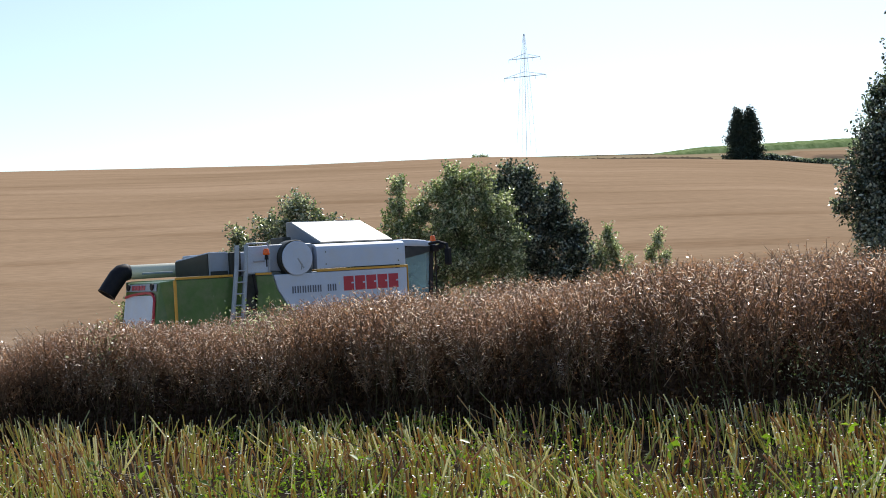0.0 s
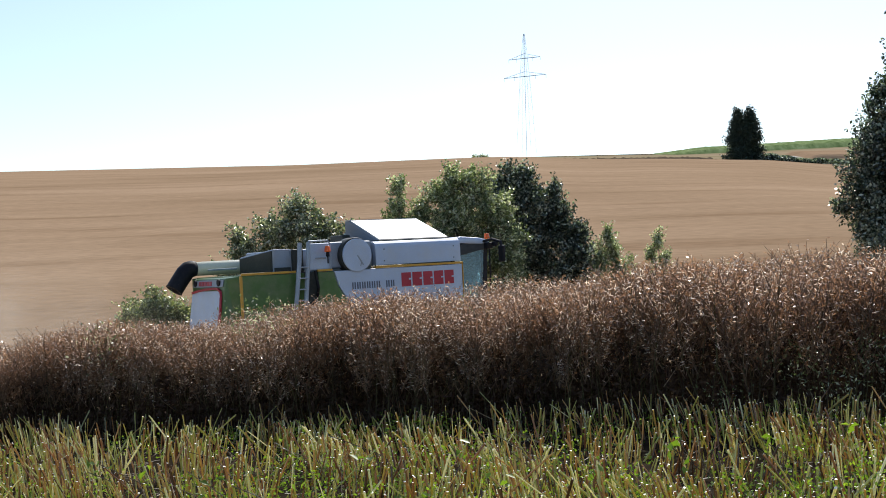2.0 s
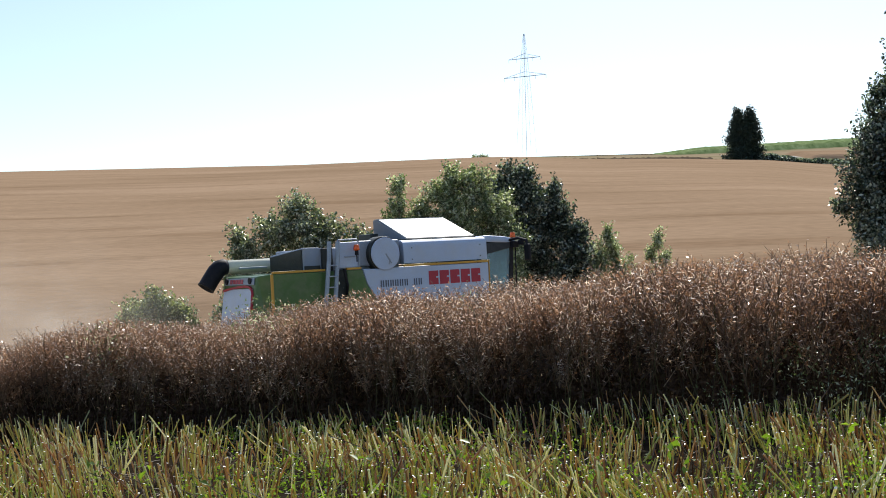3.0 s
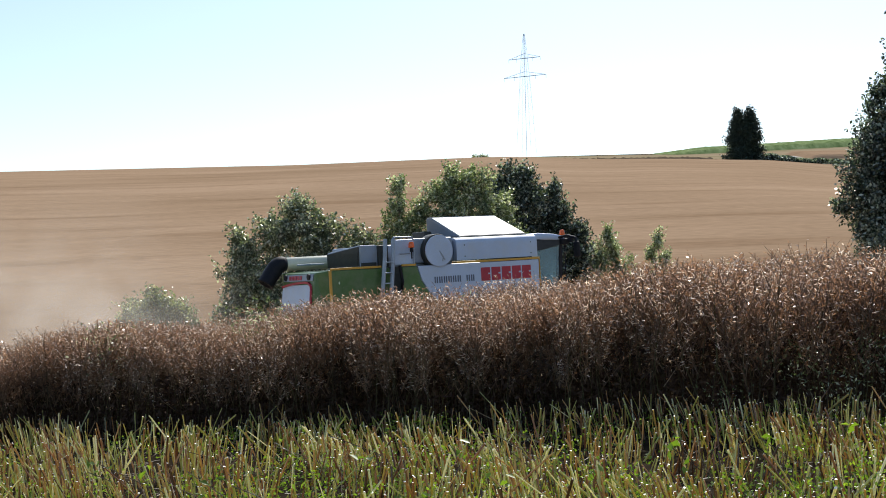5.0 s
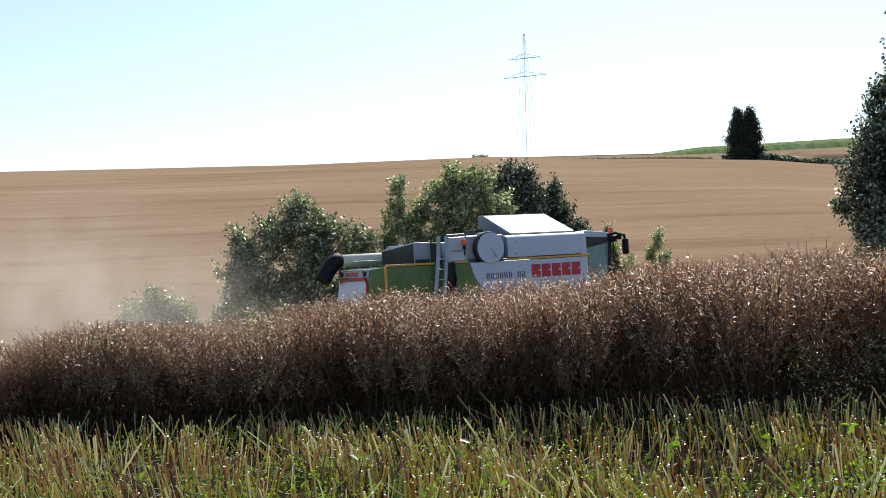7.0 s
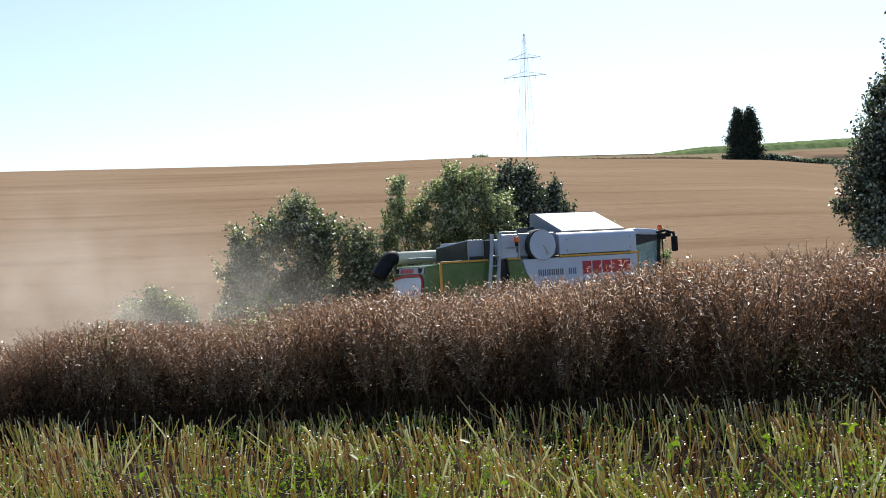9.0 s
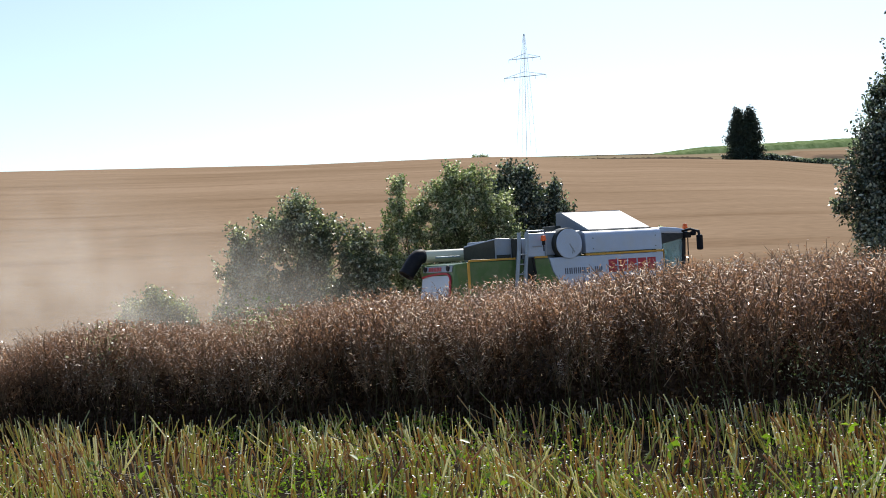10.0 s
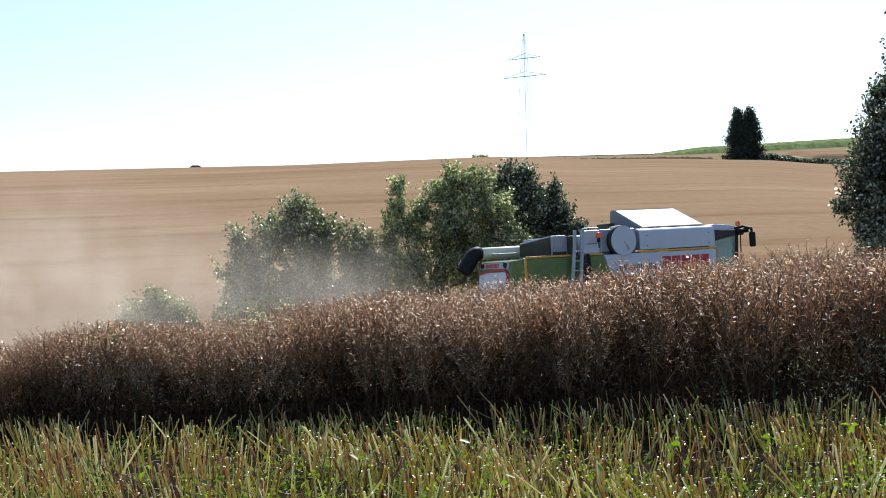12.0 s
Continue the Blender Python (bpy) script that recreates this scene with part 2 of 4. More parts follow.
def land(x, y):
    x, y = np.asarray(x, float), np.asarray(y, float)
    xc = np.clip(x, -30, 30)
    near = 0.02 + 0.04 * np.clip(x, -20, 14)
    lane = -0.95 + 0.0455 * (np.clip(x, -14, 14) + 3.93)
    py = path_y(np.clip(x, -12, 14))
    h = near + (lane - near) * smooth(17.0, py - 2.5, y)
    h = h + (-1.15 + 0.02 * xc - h) * smooth(py + 3, py + 12, y)
    s = np.clip((y - 50) / 190, 0, None)
    u = x / np.maximum(y, 60)
    hill = 26.9 * (1.25 * s - 0.25 * s * s) - (1.5 * smooth(0.03, 0.15, u) + 0.8 * smooth(0.15, 0.28, u) + 1.4 * smooth(0.255, 0.335, u)) * smooth(60, 200, y)
    h = np.where(y > 50, h + hill, h)
    reach = np.interp(u, (-0.6, 0.0, 0.07, 0.165, 0.20, 0.25, 0.33, 0.6), (0.096, 0.098, 0.1040, 0.1043, 0.1037, 0.1052, 0.1086, 0.112))
    far = 1.6 + np.clip(y, 0, 450) * reach
    k = smooth(246, 400, y)
    dip = 1.3 * smooth(-0.222, -0.246, u) * smooth(262, 276, y) * smooth(330, 296, y)
    return -dip + np.where(y > 246, (1 - k) * np.minimum(h, 1.6 + 0.1010 * y - 1.6 * smooth(0.15, 0.25, u) - 1.4 * smooth(0.255, 0.335, u)) + k * far, h)


def from_arrays(name, verts, faces, mats, parent=None, slots=None, soft=False):
    """One mesh object from numpy arrays; faces all have one number of corners."""
    me = bpy.data.meshes.new(name)
    verts, faces = np.asarray(verts, np.float32), np.asarray(faces, np.int32)
    n = faces.shape[1]
    me.vertices.add(len(verts))
    me.vertices.foreach_set("co", verts.ravel())
    me.loops.add(faces.size)
    me.loops.foreach_set("vertex_index", faces.ravel())
    me.polygons.add(len(faces))
    me.polygons.foreach_set("loop_start", np.arange(0, faces.size, n, dtype=np.int32))
    if slots is not None:
        me.polygons.foreach_set("material_index", np.asarray(slots, np.int32))
    if soft:
        me.polygons.foreach_set("use_smooth", np.ones(len(faces), bool))
    for m in mats:
        me.materials.append(m)
    me.update(calc_edges=True)
    ob = new(name, me)
    ob.parent = parent
    return ob


def sheet(name, xs, ys, height, mat, kind="structure", label="", category=""):
    X, Y = np.meshgrid(xs, ys)
    V = np.stack([X, Y, height(X, Y)], -1).reshape(-1, 3)
    w = len(xs)
    i = (np.arange(len(ys) - 1)[:, None] * w + np.arange(w - 1)[None]).ravel()
    ob = from_arrays(name, V, np.stack([i, i + 1, i + 1 + w, i + w], 1), [mat], soft=True)
    return tagged(ob, label, category, kind=kind)


def span(*stops):
    """Uneven grid lines: (from, to, step) stretches."""
    out = []
    for a, b, s in stops:
        out += list(np.arange(a, b, s))
    return np.array(out + [stops[-1][1]])


sheet("ground", span((-2500, -500, 200), (-500, -120, 20), (-120, -30, 2.5), (-30, 30, 0.75), (30, 300, 10), (300, 2500, 200)),
      span((-400, -20, 40), (-20, 60, 0.75), (60, 250, 6), (250, 340, 3), (340, 470, 10), (470, 3000, 150)), land, SOIL,
      label="dry brown soil rolling up to the hill crest", category="ground")


def wheat_top(x, y):
    return land(x, y) + 0.8 * smooth(52.0, 62.0, y) + 0.02 * np.sin(0.31 * x + 1.7 * y) * np.sin(0.9 * y)


sheet("wheat_field", span((-160, 160, 4)), span((53, 120, 0.7), (120, 254, 1.6)), wheat_top, WHEAT,
      "stuff", "ripe tan wheat standing over the whole hillside", "wheat field")

sheet("cut_field", span((-60, 60, 1.5)), span((19, 54, 1.0)), lambda x, y: land(x, y) - 0.08 + 0.12 * (y > path_y(np.clip(x, -14, 14)) - 8.0), CUT_FIELD,
      "stuff", "pale straw-covered ground of the cut field", "stubble field")

# ---- vegetation builders ----
def rotz(P, a):
    c, s = np.cos(a), np.sin(a)
    return np.stack([P[..., 0] * c - P[..., 1] * s, P[..., 0] * s + P[..., 1] * c, P[..., 2] + 0 * c], -1)


def unit(v):
    return v / np.maximum(np.linalg.norm(v, axis=-1, keepdims=True), 1e-9)


def leaves(rng, centres, length, width, up=0.4, droop=0.0):
    """A folded four-cornered leaf at every centre, each turned its own way."""
    n = len(centres)
    d = unit(rng.normal(size=(n, 3)) + (0, 0, -droop))
    side = unit(np.cross(d, unit(rng.normal(size=(n, 3)) + (0, 0, up))))
    nor = np.cross(side, d)
    L = length * rng.uniform(0.65, 1.3, (n, 1))
    W = width * rng.uniform(0.7, 1.25, (n, 1))
    V = np.stack([centres - d * L * 0.5, centres + side * W * 0.5 + nor * W * 0.25, centres + d * L * 0.5, centres - side * W * 0.5 + nor * W * 0.25], 1).reshape(-1, 3)
    i = np.arange(n) * 4
    return V, np.concatenate([np.stack([i, i + 1, i + 2], 1), np.stack([i, i + 2, i + 3], 1)])


def tubes(rng, A, B, ra, rb, sides=4, bend=0.0):
    """Tapered, slightly bent tubes from A to B."""
    A, B = np.asarray(A, float), np.asarray(B, float)
    n = len(A)
    d = unit(B - A)
    s = unit(np.cross(d, np.where(np.abs(d[:, 2:3]) > 0.9, (1.0, 0, 0), (0, 0, 1.0))))
    w = np.cross(d, s)
    M = (A + B) / 2 + (s * rng.normal(size=(n, 1)) + w * rng.normal(size=(n, 1))) * bend * np.linalg.norm(B - A, axis=1, keepdims=True)
    ra, rb = np.broadcast_to(ra, n)[:, None, None], np.broadcast_to(rb, n)[:, None, None]
    a = np.arange(sides) * 2 * np.pi / sides
    ring = s[:, None] * np.cos(a)[None, :, None] + w[:, None] * np.sin(a)[None, :, None]
    V = np.concatenate([A[:, None] + ring * ra, M[:, None] + ring * (ra + rb) / 2, B[:, None] + ring * rb], 1)
    F = []
    k = np.arange(sides)
    for lev in (0, 1):
        F.append(np.stack([lev * sides + k, lev * sides + (k + 1) % sides, (lev + 1) * sides + (k + 1) % sides, (lev + 1) * sides + k], 1))
    F = np.concatenate(F)
    return V.reshape(-1, 3), (F[None] + (np.arange(n) * 3 * sides)[:, None, None]).reshape(-1, 4)


def tree(name, x, y, lobes, mat, leaf, count, seed, label, category, trunk_r=0.12, lean=(0, 0), stems=1, airy=0.5):
    """A woody plant: stems, limbs to each lobe of the crown, twigs, and many single leaves on them.
    lobes: (dx, dy, z above ground, radius across, radius up). airy: how much the sprays stand apart."""
    rng = np.random.default_rng(seed)
    root = new(name)
    root.location = (x, y, float(land(x, y)))
    tagged(root, label, category)
    lob = np.array(lobes, float)
    # each lobe breaks up into uneven boughs round its middle
    boughs = []
    for l in lob:
        m = int(rng.integers(6, 9))
        d = unit(rng.normal(size=(m, 3)) + (0, 0, 0.25))
        c = l[:3] + d * l[[3, 3, 4]] * rng.uniform(0.45, 0.95, (m, 1))
        q = rng.uniform(0.30, 0.58, (m, 1))
        boughs.append(np.concatenate([c, q * l[3], q * l[4] * rng.uniform(0.9, 1.4, (m, 1))], 1))
        boughs.append(np.array([[*l[:3], l[3] * 0.72, l[4] * 0.72]]))
    boughs = np.concatenate(boughs)
    boughs = boughs[boughs[:, 2] > 0.5]
    A, B, ra, rb = [], [], [], []
    top = lob[:, 2].max()
    for k in range(stems):
        off = np.array((rng.normal() * 0.25 * (stems > 1), rng.normal() * 0.25 * (stems > 1), 0.0))
        fork = np.array((lean[0], lean[1], 0.34 * top)) + off * 2.2
        A.append(off - (0, 0, 0.15)); B.append(fork); ra.append(trunk_r); rb.append(trunk_r * 0.7)
        for l in lob[k::stems]:
            A.append(fork); B.append(l[:3]); ra.append(min(trunk_r * 0.6, l[3] * 0.12 + 0.01)); rb.append(0.014)
    for b in boughs:
        near = lob[np.argmin(((lob[:, :3] - b[:3]) ** 2).sum(1))]
        A.append(near[:3]); B.append(b[:3]); ra.append(0.022); rb.append(0.008)
    V, F = tubes(rng, A, B, np.array(ra), np.array(rb), 6, 0.06)
    from_arrays("trunk", V, F, [BARK], root, soft=True)
    # leafy sprays reach outwards and up through each bough
    share = (boughs[:, 3] * boughs[:, 4]) ** 0.85
    share = share / share.sum()
    C, D = [], []
    per = 22
    for l, sh in zip(boughs, share):
        n = max(3, int(count * sh / per))
        d = unit(rng.normal(size=(n, 3)))
        r = rng.uniform(0.0, 1.0, (n, 1)) ** 0.45
        C.append(l[:3] + d * r * np.array((l[3], l[3], l[4])))
        D.append(unit(d * 0.6 + (0, 0, 0.6) + rng.normal(size=(n, 3)) * 0.5))
    C, D = np.concatenate(C), np.concatenate(D)
    keep = C[:, 2] > 0.3
    C, D = C[keep], D[keep]
    length = leaf * rng.uniform(2.5, 5.0 + 4.0 * airy, (len(C), 1)) * np.where(rng.uniform(0, 1, (len(C), 1)) > 0.93, 1.5, 1.0)
    S = C - D * length * 0.5
    V, F = tubes(rng, S, S + D * length, 0.010, 0.003, 3, 0.06)
    tagged(from_arrays("twig_mass", V, F, [BARK], root), kind="stuff")
    f = rng.uniform(0.08, 1.06, (len(C) * per, 1))
    P = np.repeat(S, per, 0) + np.repeat(D * length, per, 0) * f + rng.normal(size=(len(f), 3)) * leaf * (0.45 + 0.5 * (1 - airy)) * (1.15 - 0.6 * f)
    V, F = leaves(rng, P, leaf, leaf * 0.62, 1.5, 0.25)
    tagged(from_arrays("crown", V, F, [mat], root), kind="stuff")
    return root


# ---- trees and bushes behind the rape ----
tree("bush", -10.9, 46, [(0.0, 0, 2.3, 0.8, 0.6), (-0.75, 0.2, 2.0, 0.65, 0.6), (0.8, 0, 1.95, 0.65, 0.65), (-0.5, 0, 1.2, 0.9, 0.8), (0.6, 0, 1.2, 0.9, 0.8)],
     LEAF_PALE, 0.12, 13000, 3, "low pale green bush on the field margin", "bush", 0.04, stems=3)
tree("bush", -5.6, 48, [(0.2, 0, 5.5, 0.95, 1.0), (-1.2, 0.3, 4.9, 0.95, 1.0), (1.3, 0, 4.9, 0.95, 1.0), (0, 0, 4.1, 1.5, 1.1), (-2.0, 0, 3.7, 0.9, 0.8), (2.0, 0, 3.8, 0.9, 0.9), (-2.6, 0, 2.6, 0.8, 0.7), (-0.9, 0, 2.7, 1.5, 1.0), (1.2, 0, 2.6, 1.5, 1.0), (2.7, 0, 2.5, 0.8, 0.8), (-3.0, 0, 1.8, 0.45, 0.5), (-1.8, 0, 1.5, 1.1, 0.8), (0.5, 0, 1.4, 1.5, 0.8), (2.4, 0, 1.5, 1.1, 0.9), (2.3, 0, 4.3, 0.8, 0.9), (2.9, 0, 3.3, 0.7, 0.9), (-2.2, 0, 4.6, 0.6, 0.7)],
     LEAF_GREY, 0.145, 46000, 5, "broad grey-green willow bush in the field", "bush", 0.09, stems=4)
tree("tree", 0.2, 50, [(0.5, 0, 7.1, 0.7, 0.6), (-0.1, 0, 6.4, 0.8, 0.7), (1.25, 0, 6.6, 0.75, 0.75), (0.8, 0, 5.6, 1.3, 1.0), (2.0, 0, 5.5, 0.9, 0.9), (2.6, 0, 4.6, 0.65, 0.7), (-0.2, 0, 5.0, 1.0, 0.8), (1.4, 0, 4.4, 1.4, 1.0), (2.5, 0, 3.5, 0.9, 0.8), (0.9, 0, 3.2, 1.3, 0.9), (0.3, 0, 4.1, 1.0, 0.8),
     (-1.95, 0, 6.9, 0.30, 0.45), (-1.9, 0, 5.9, 0.45, 0.5), (-2.0, 0, 5.1, 0.65, 0.6), (-2.6, 0, 4.4, 0.55, 0.5), (-1.1, 0, 5.7, 0.5, 0.5), (-1.2, 0, 4.8, 0.5, 0.5), (-2.2, 0, 3.5, 0.85, 0.7), (-1.2, 0, 3.6, 0.5, 0.5), (-1.7, 0, 2.5, 0.85, 0.8), (-2.7, 0, 2.4, 0.7, 0.7), (-0.4, 0, 2.6, 0.6, 0.6)],
     LEAF_MID, 0.135, 54000, 7, "light green willow with a leaning forked trunk", "tree", 0.14, lean=(-1.2, 0), stems=2, airy=0.6)
tree("tree", 4.0, 53, [(-1.0, 0, 6.7, 0.7, 0.6), (-1.55, 0, 6.2, 0.55, 0.6), (-0.35, 0, 6.4, 0.6, 0.65), (-0.9, 0, 5.6, 1.0, 0.8), (0.2, 0, 5.4, 0.85, 0.8), (0.95, 0, 6.0, 0.2, 0.6), (1.0, 0, 4.9, 0.6, 0.7), (-0.6, 0, 4.6, 1.3, 0.9), (0.7, 0, 4.1, 1.1, 0.9), (1.75, 0, 4.2, 0.45, 0.6), (1.8, 0, 3.4, 0.6, 0.7), (-0.8, 0, 3.5, 1.4, 1.0), (0.8, 0, 2.7, 1.5, 0.9), (1.9, 0, 2.3, 0.8, 0.8), (-1.0, 0, 2.2, 1.3, 0.9)],
     LEAF_DARK, 0.15, 44000, 11, "dense dark green broadleaf tree", "tree", 0.15)
tree("bush", 7.05, 52, [(0.0, 0, 4.1, 0.22, 0.4), (0.2, 0, 3.5, 0.38, 0.45), (-0.35, 0, 3.4, 0.28, 0.45), (0.6, 0, 2.8, 0.5, 0.5), (-0.4, 0, 2.7, 0.45, 0.6), (0.1, 0, 1.9, 0.7, 0.7)],
     LEAF_MID, 0.12, 6500, 13, "slender light green shrub", "bush", 0.05, stems=2)
tree("sapling", 9.2, 52, [(0.0, 0, 3.9, 0.08, 0.3), (-0.28, 0, 3.3, 0.16, 0.3), (0.28, 0, 3.1, 0.2, 0.35), (0.0, 0, 2.5, 0.32, 0.5)],
     LEAF_MID, 0.11, 1500, 17, "thin young sapling with light green leaves", "sapling", 0.03)
tree("tree", 16.6, 42, [(0.1, 0, 10.3, 0.8, 0.9), (-0.5, 0, 9.4, 0.6, 0.6), (0.1, 0, 8.5, 1.2, 0.9), (-1.2, 0, 8.2, 0.45, 0.5), (-1.4, 0, 7.2, 0.8, 0.8), (0, 0, 6.9, 1.5, 1.1), (-1.9, 0, 6.2, 0.6, 0.8), (-1.0, 0, 5.6, 1.2, 1.0), (0.4, 0, 5.2, 1.7, 1.2), (-1.9, 0, 4.9, 0.7, 0.7), (-1.7, 0, 3.7, 0.9, 0.8), (-2.7, 0, 4.1, 0.28, 0.3), (-0.2, 0, 3.4, 1.6, 1.1), (-1.5, 0, 2.5, 1.0, 0.8), (0.9, 0, 2.2, 1.6, 1.0), (1.3, 0, 8.0, 1.1, 1.0), (1.7, 0, 6.0, 1.3, 1.1), (1.7, 0, 4.0, 1.4, 1.1), (-0.8, 0, 4.4, 1.3, 1.0), (-0.7, 0, 6.6, 1.1, 1.0), (-1.2, 0, 3.0, 1.1, 0.9), (-1.0, 0, 1.8, 1.2, 0.8)],
     LEAF_DARK, 0.15, 70000, 19, "tall dark green broadleaf tree at the field corner", "tree", 0.18, airy=0.4)


def conifers():
    """Two upright conifers grown together on the crest."""
    for dx, h, w, seed in ((-1.3, 10.9, 2.25, 21), (1.4, 11.3, 2.25, 22)):
        lobes = [(0.22 * math.sin(2 * k + seed), 0, h * (0.06 + 0.88 * k / 11), w * (1.0 - 0.74 * (k / 11) ** 2.6), h * 0.075) for k in range(12)]
        tree("conifer", 63.9 + dx, 255, lobes, NEEDLE, 0.42, 17000, seed, "dark upright conifer on the hill crest", "conifer", 0.3, airy=0.0)


conifers()
tree("bush", 8.5, 257, [(0, 0, 1.0, 0.8, 0.3), (1.0, 0, 0.9, 0.6, 0.25), (-1.3, 0, 0.85, 0.5, 0.2)], LEAF_PALE, 0.2, 500, 23, "small grey-green bush on the hill crest", "bush", 0.05)


def hedge():
    rng = np.random.default_rng(31)
    n = 9000
    s = rng.uniform(0, 1, n)
    x = 66.0 + 22 * s
    y = 252 + 3 * s + rng.normal(size=n) * 0.8
    top = 1.3 + 0.5 * np.abs(np.sin(7 * s) * np.cos(19 * s + 1)) + 0.3 * (s < 0.2)
    P = np.stack([x, y, land(x, y) + rng.uniform(0.0, 1.0, n) ** 0.7 * top + 0.2], 1)
    V, F = leaves(rng, P, 0.5, 0.35)
    tagged(from_arrays("hedge", V, F, [LEAF_DARK]), "low dark green hedge along the far field edge", "hedge", kind="stuff")


hedge()
sheet("grass_verge", span((18, 130, 3)), span((254.5, 366, 3)), lambda x, y: land(x, y) + 0.35, GRASS, "stuff", "mown grass with pale swaths beyond the wheat", "grass")


def hay_swaths():
    """Low rows of cut, darkened hay beyond the wheat."""
    rng = np.random.default_rng(61)
    V, F, base = [], [], 0
    for y0, x0, x1 in ((256, 28, 40), (257, 46, 56), (259, 30, 52), (264, 24, 44), (268, 40, 61), (274, 36, 58), (283, 34, 60), (294, 46, 66), (310, 40, 64)):
        n = int((x1 - x0) / 0.7)
        x = np.linspace(x0, x1, n)
        y = y0 + 0.05 * (x - x0) + rng.normal(size=n) * 0.25
        h = 0.30 + 0.35 * rng.uniform(0, 1, n) * (rng.uniform(0, 1, n) > 0.2)
        z = land(x, y) + 0.33
        for dy, dz in ((-0.9, 0.0), (0.0, 1.0), (0.9, 0.0)):
            V.append(np.stack([x, y + dy, z + dz * h], 1))
        i = np.arange(n - 1) + base
        F += [np.stack([i, i + 1, i + 1 + n, i + n], 1), np.stack([i + n, i + n + 1, i + 1 + 2 * n, i + 2 * n], 1)]
        base += 3 * n
    tagged(from_arrays("hay_swaths", np.concatenate(V), np.concatenate(F), [HAY]), "low dark rows of cut hay beyond the wheat", "hay", kind="stuff")


hay_swaths()
sheet("maize_field", span((58, 190, 2)), span((362, 450, 3)), lambda x, y: land(x, y) - 0.4 + 2.2 * smooth(361, 366, y) * smooth(58, 82, x - 0.165 * (y - 362)) + 0.25 * np.sin(2.1 * x) * np.sin(1.3 * y), MAIZE, "stuff", "green maize on the far hill", "maize field")
sheet("wheat_strip", span((91, 130, 1)), span((305, 329, 1)), lambda x, y: land(x, y) - 0.1 + 1.5 * smooth(91, 96, x) * smooth(304.9, 307, y), WHEAT, "stuff", "strip of ripe grain below the maize", "wheat field")
sheet("farm_track", span((82, 90, 1)), span((301, 312, 2)), lambda x, y: land(x, y) + 0.75, TRACK, "structure", "short pale stretch of gravel track", "track")


# ---- power pylon beyond the crest ----
def beam(bm, a, b, w):
    """A square bar from a to b."""
    a, b = Vector(a), Vector(b)
    q = (b - a).to_track_quat("Z", "Y").to_matrix().to_4x4()
    m = Matrix.Translation((a + b) / 2) @ q @ Matrix.Diagonal((w, w, (b - a).length, 1))
    bmesh.ops.create_cube(bm, size=1, matrix=m)


def part(name, bm, material, parent, label="", soft=False):
    me = bpy.data.meshes.new(name)
    bmesh.ops.recalc_face_normals(bm, faces=bm.faces)
    bm.to_mesh(me)
    bm.free()
    me.materials.append(material)
    if soft:
        for p in me.polygons:
            p.use_smooth = True
    ob = new(name, me)
    ob.parent = parent
    return tagged(ob, label)


def pylon():
    x, y = 35.4, 500.0
    z = float(land(x, y))
    root = tagged(new("power_pylon"), "tall thin steel lattice power pylon beyond the crest", "power pylon")
    root.matrix_world = pose(x, y, z, 0, 0, -26)
    H = 104.6 - z
    def half(v):
        return 0.15 + 3.3 * (1 - v / H) ** 0.8
    levels = [H * (1 - (1 - k / 14) ** 1.25) for k in range(15)]
    for sx in (-1, 1):
        for sy in (-1, 1):
            bm = bmesh.new()
            for a, b in zip(levels, levels[1:]):
                beam(bm, (sx * half(a), sy * half(a), a), (sx * half(b), sy * half(b), b), 0.07)
            part("leg", bm, PYLON_STEEL, root)
    bm = bmesh.new()
    for k, (a, b) in enumerate(zip(levels, levels[1:])):
        s = 1 if k % 2 else -1
        for sy in (-1, 1):
            beam(bm, (-s * half(a), sy * half(a), a), (s * half(b), sy * half(b), b), 0.03)
            beam(bm, (sy * half(a), -s * half(a), a), (sy * half(b), s * half(b), b), 0.03)
    part("bracing", bm, PYLON_STEEL, root)
    bm = bmesh.new()
    beam(bm, (0, 0, 0), (0, 0, H), 0.14)
    part("riser", bm, PYLON_STEEL, root, "thin line up the middle of the pylon")
    for zz, left, right in ((H - 10.2, 7.0, 7.0), (H - 17.7, 9.3, 9.3)):
        bm = bmesh.new()
        for sx, reach in ((-1, left), (1, right)):
            beam(bm, (0, -0.4, zz), (sx * reach, 0, zz), 0.16)
            beam(bm, (0, 0.4, zz), (sx * reach, 0, zz), 0.16)
            beam(bm, (0, 0, zz + 2.0), (sx * reach, 0, zz + 0.05), 0.12)
            for k in range(1, 4):
                beam(bm, (sx * reach * k / 4, 0, zz), (sx * reach * k / 4, 0, zz + 2.0 * (1 - k / 4)), 0.05)
        arm = part("crossarm", bm, PYLON_STEEL, root)
        for px in (-left, -left * 0.5, right * 0.5, right):
            bm = bmesh.new()
            beam(bm, (px, 0, zz - 1.4), (px, 0, zz), 0.08)
            part("insulator", bm, PYLON_STEEL, arm)


pylon()


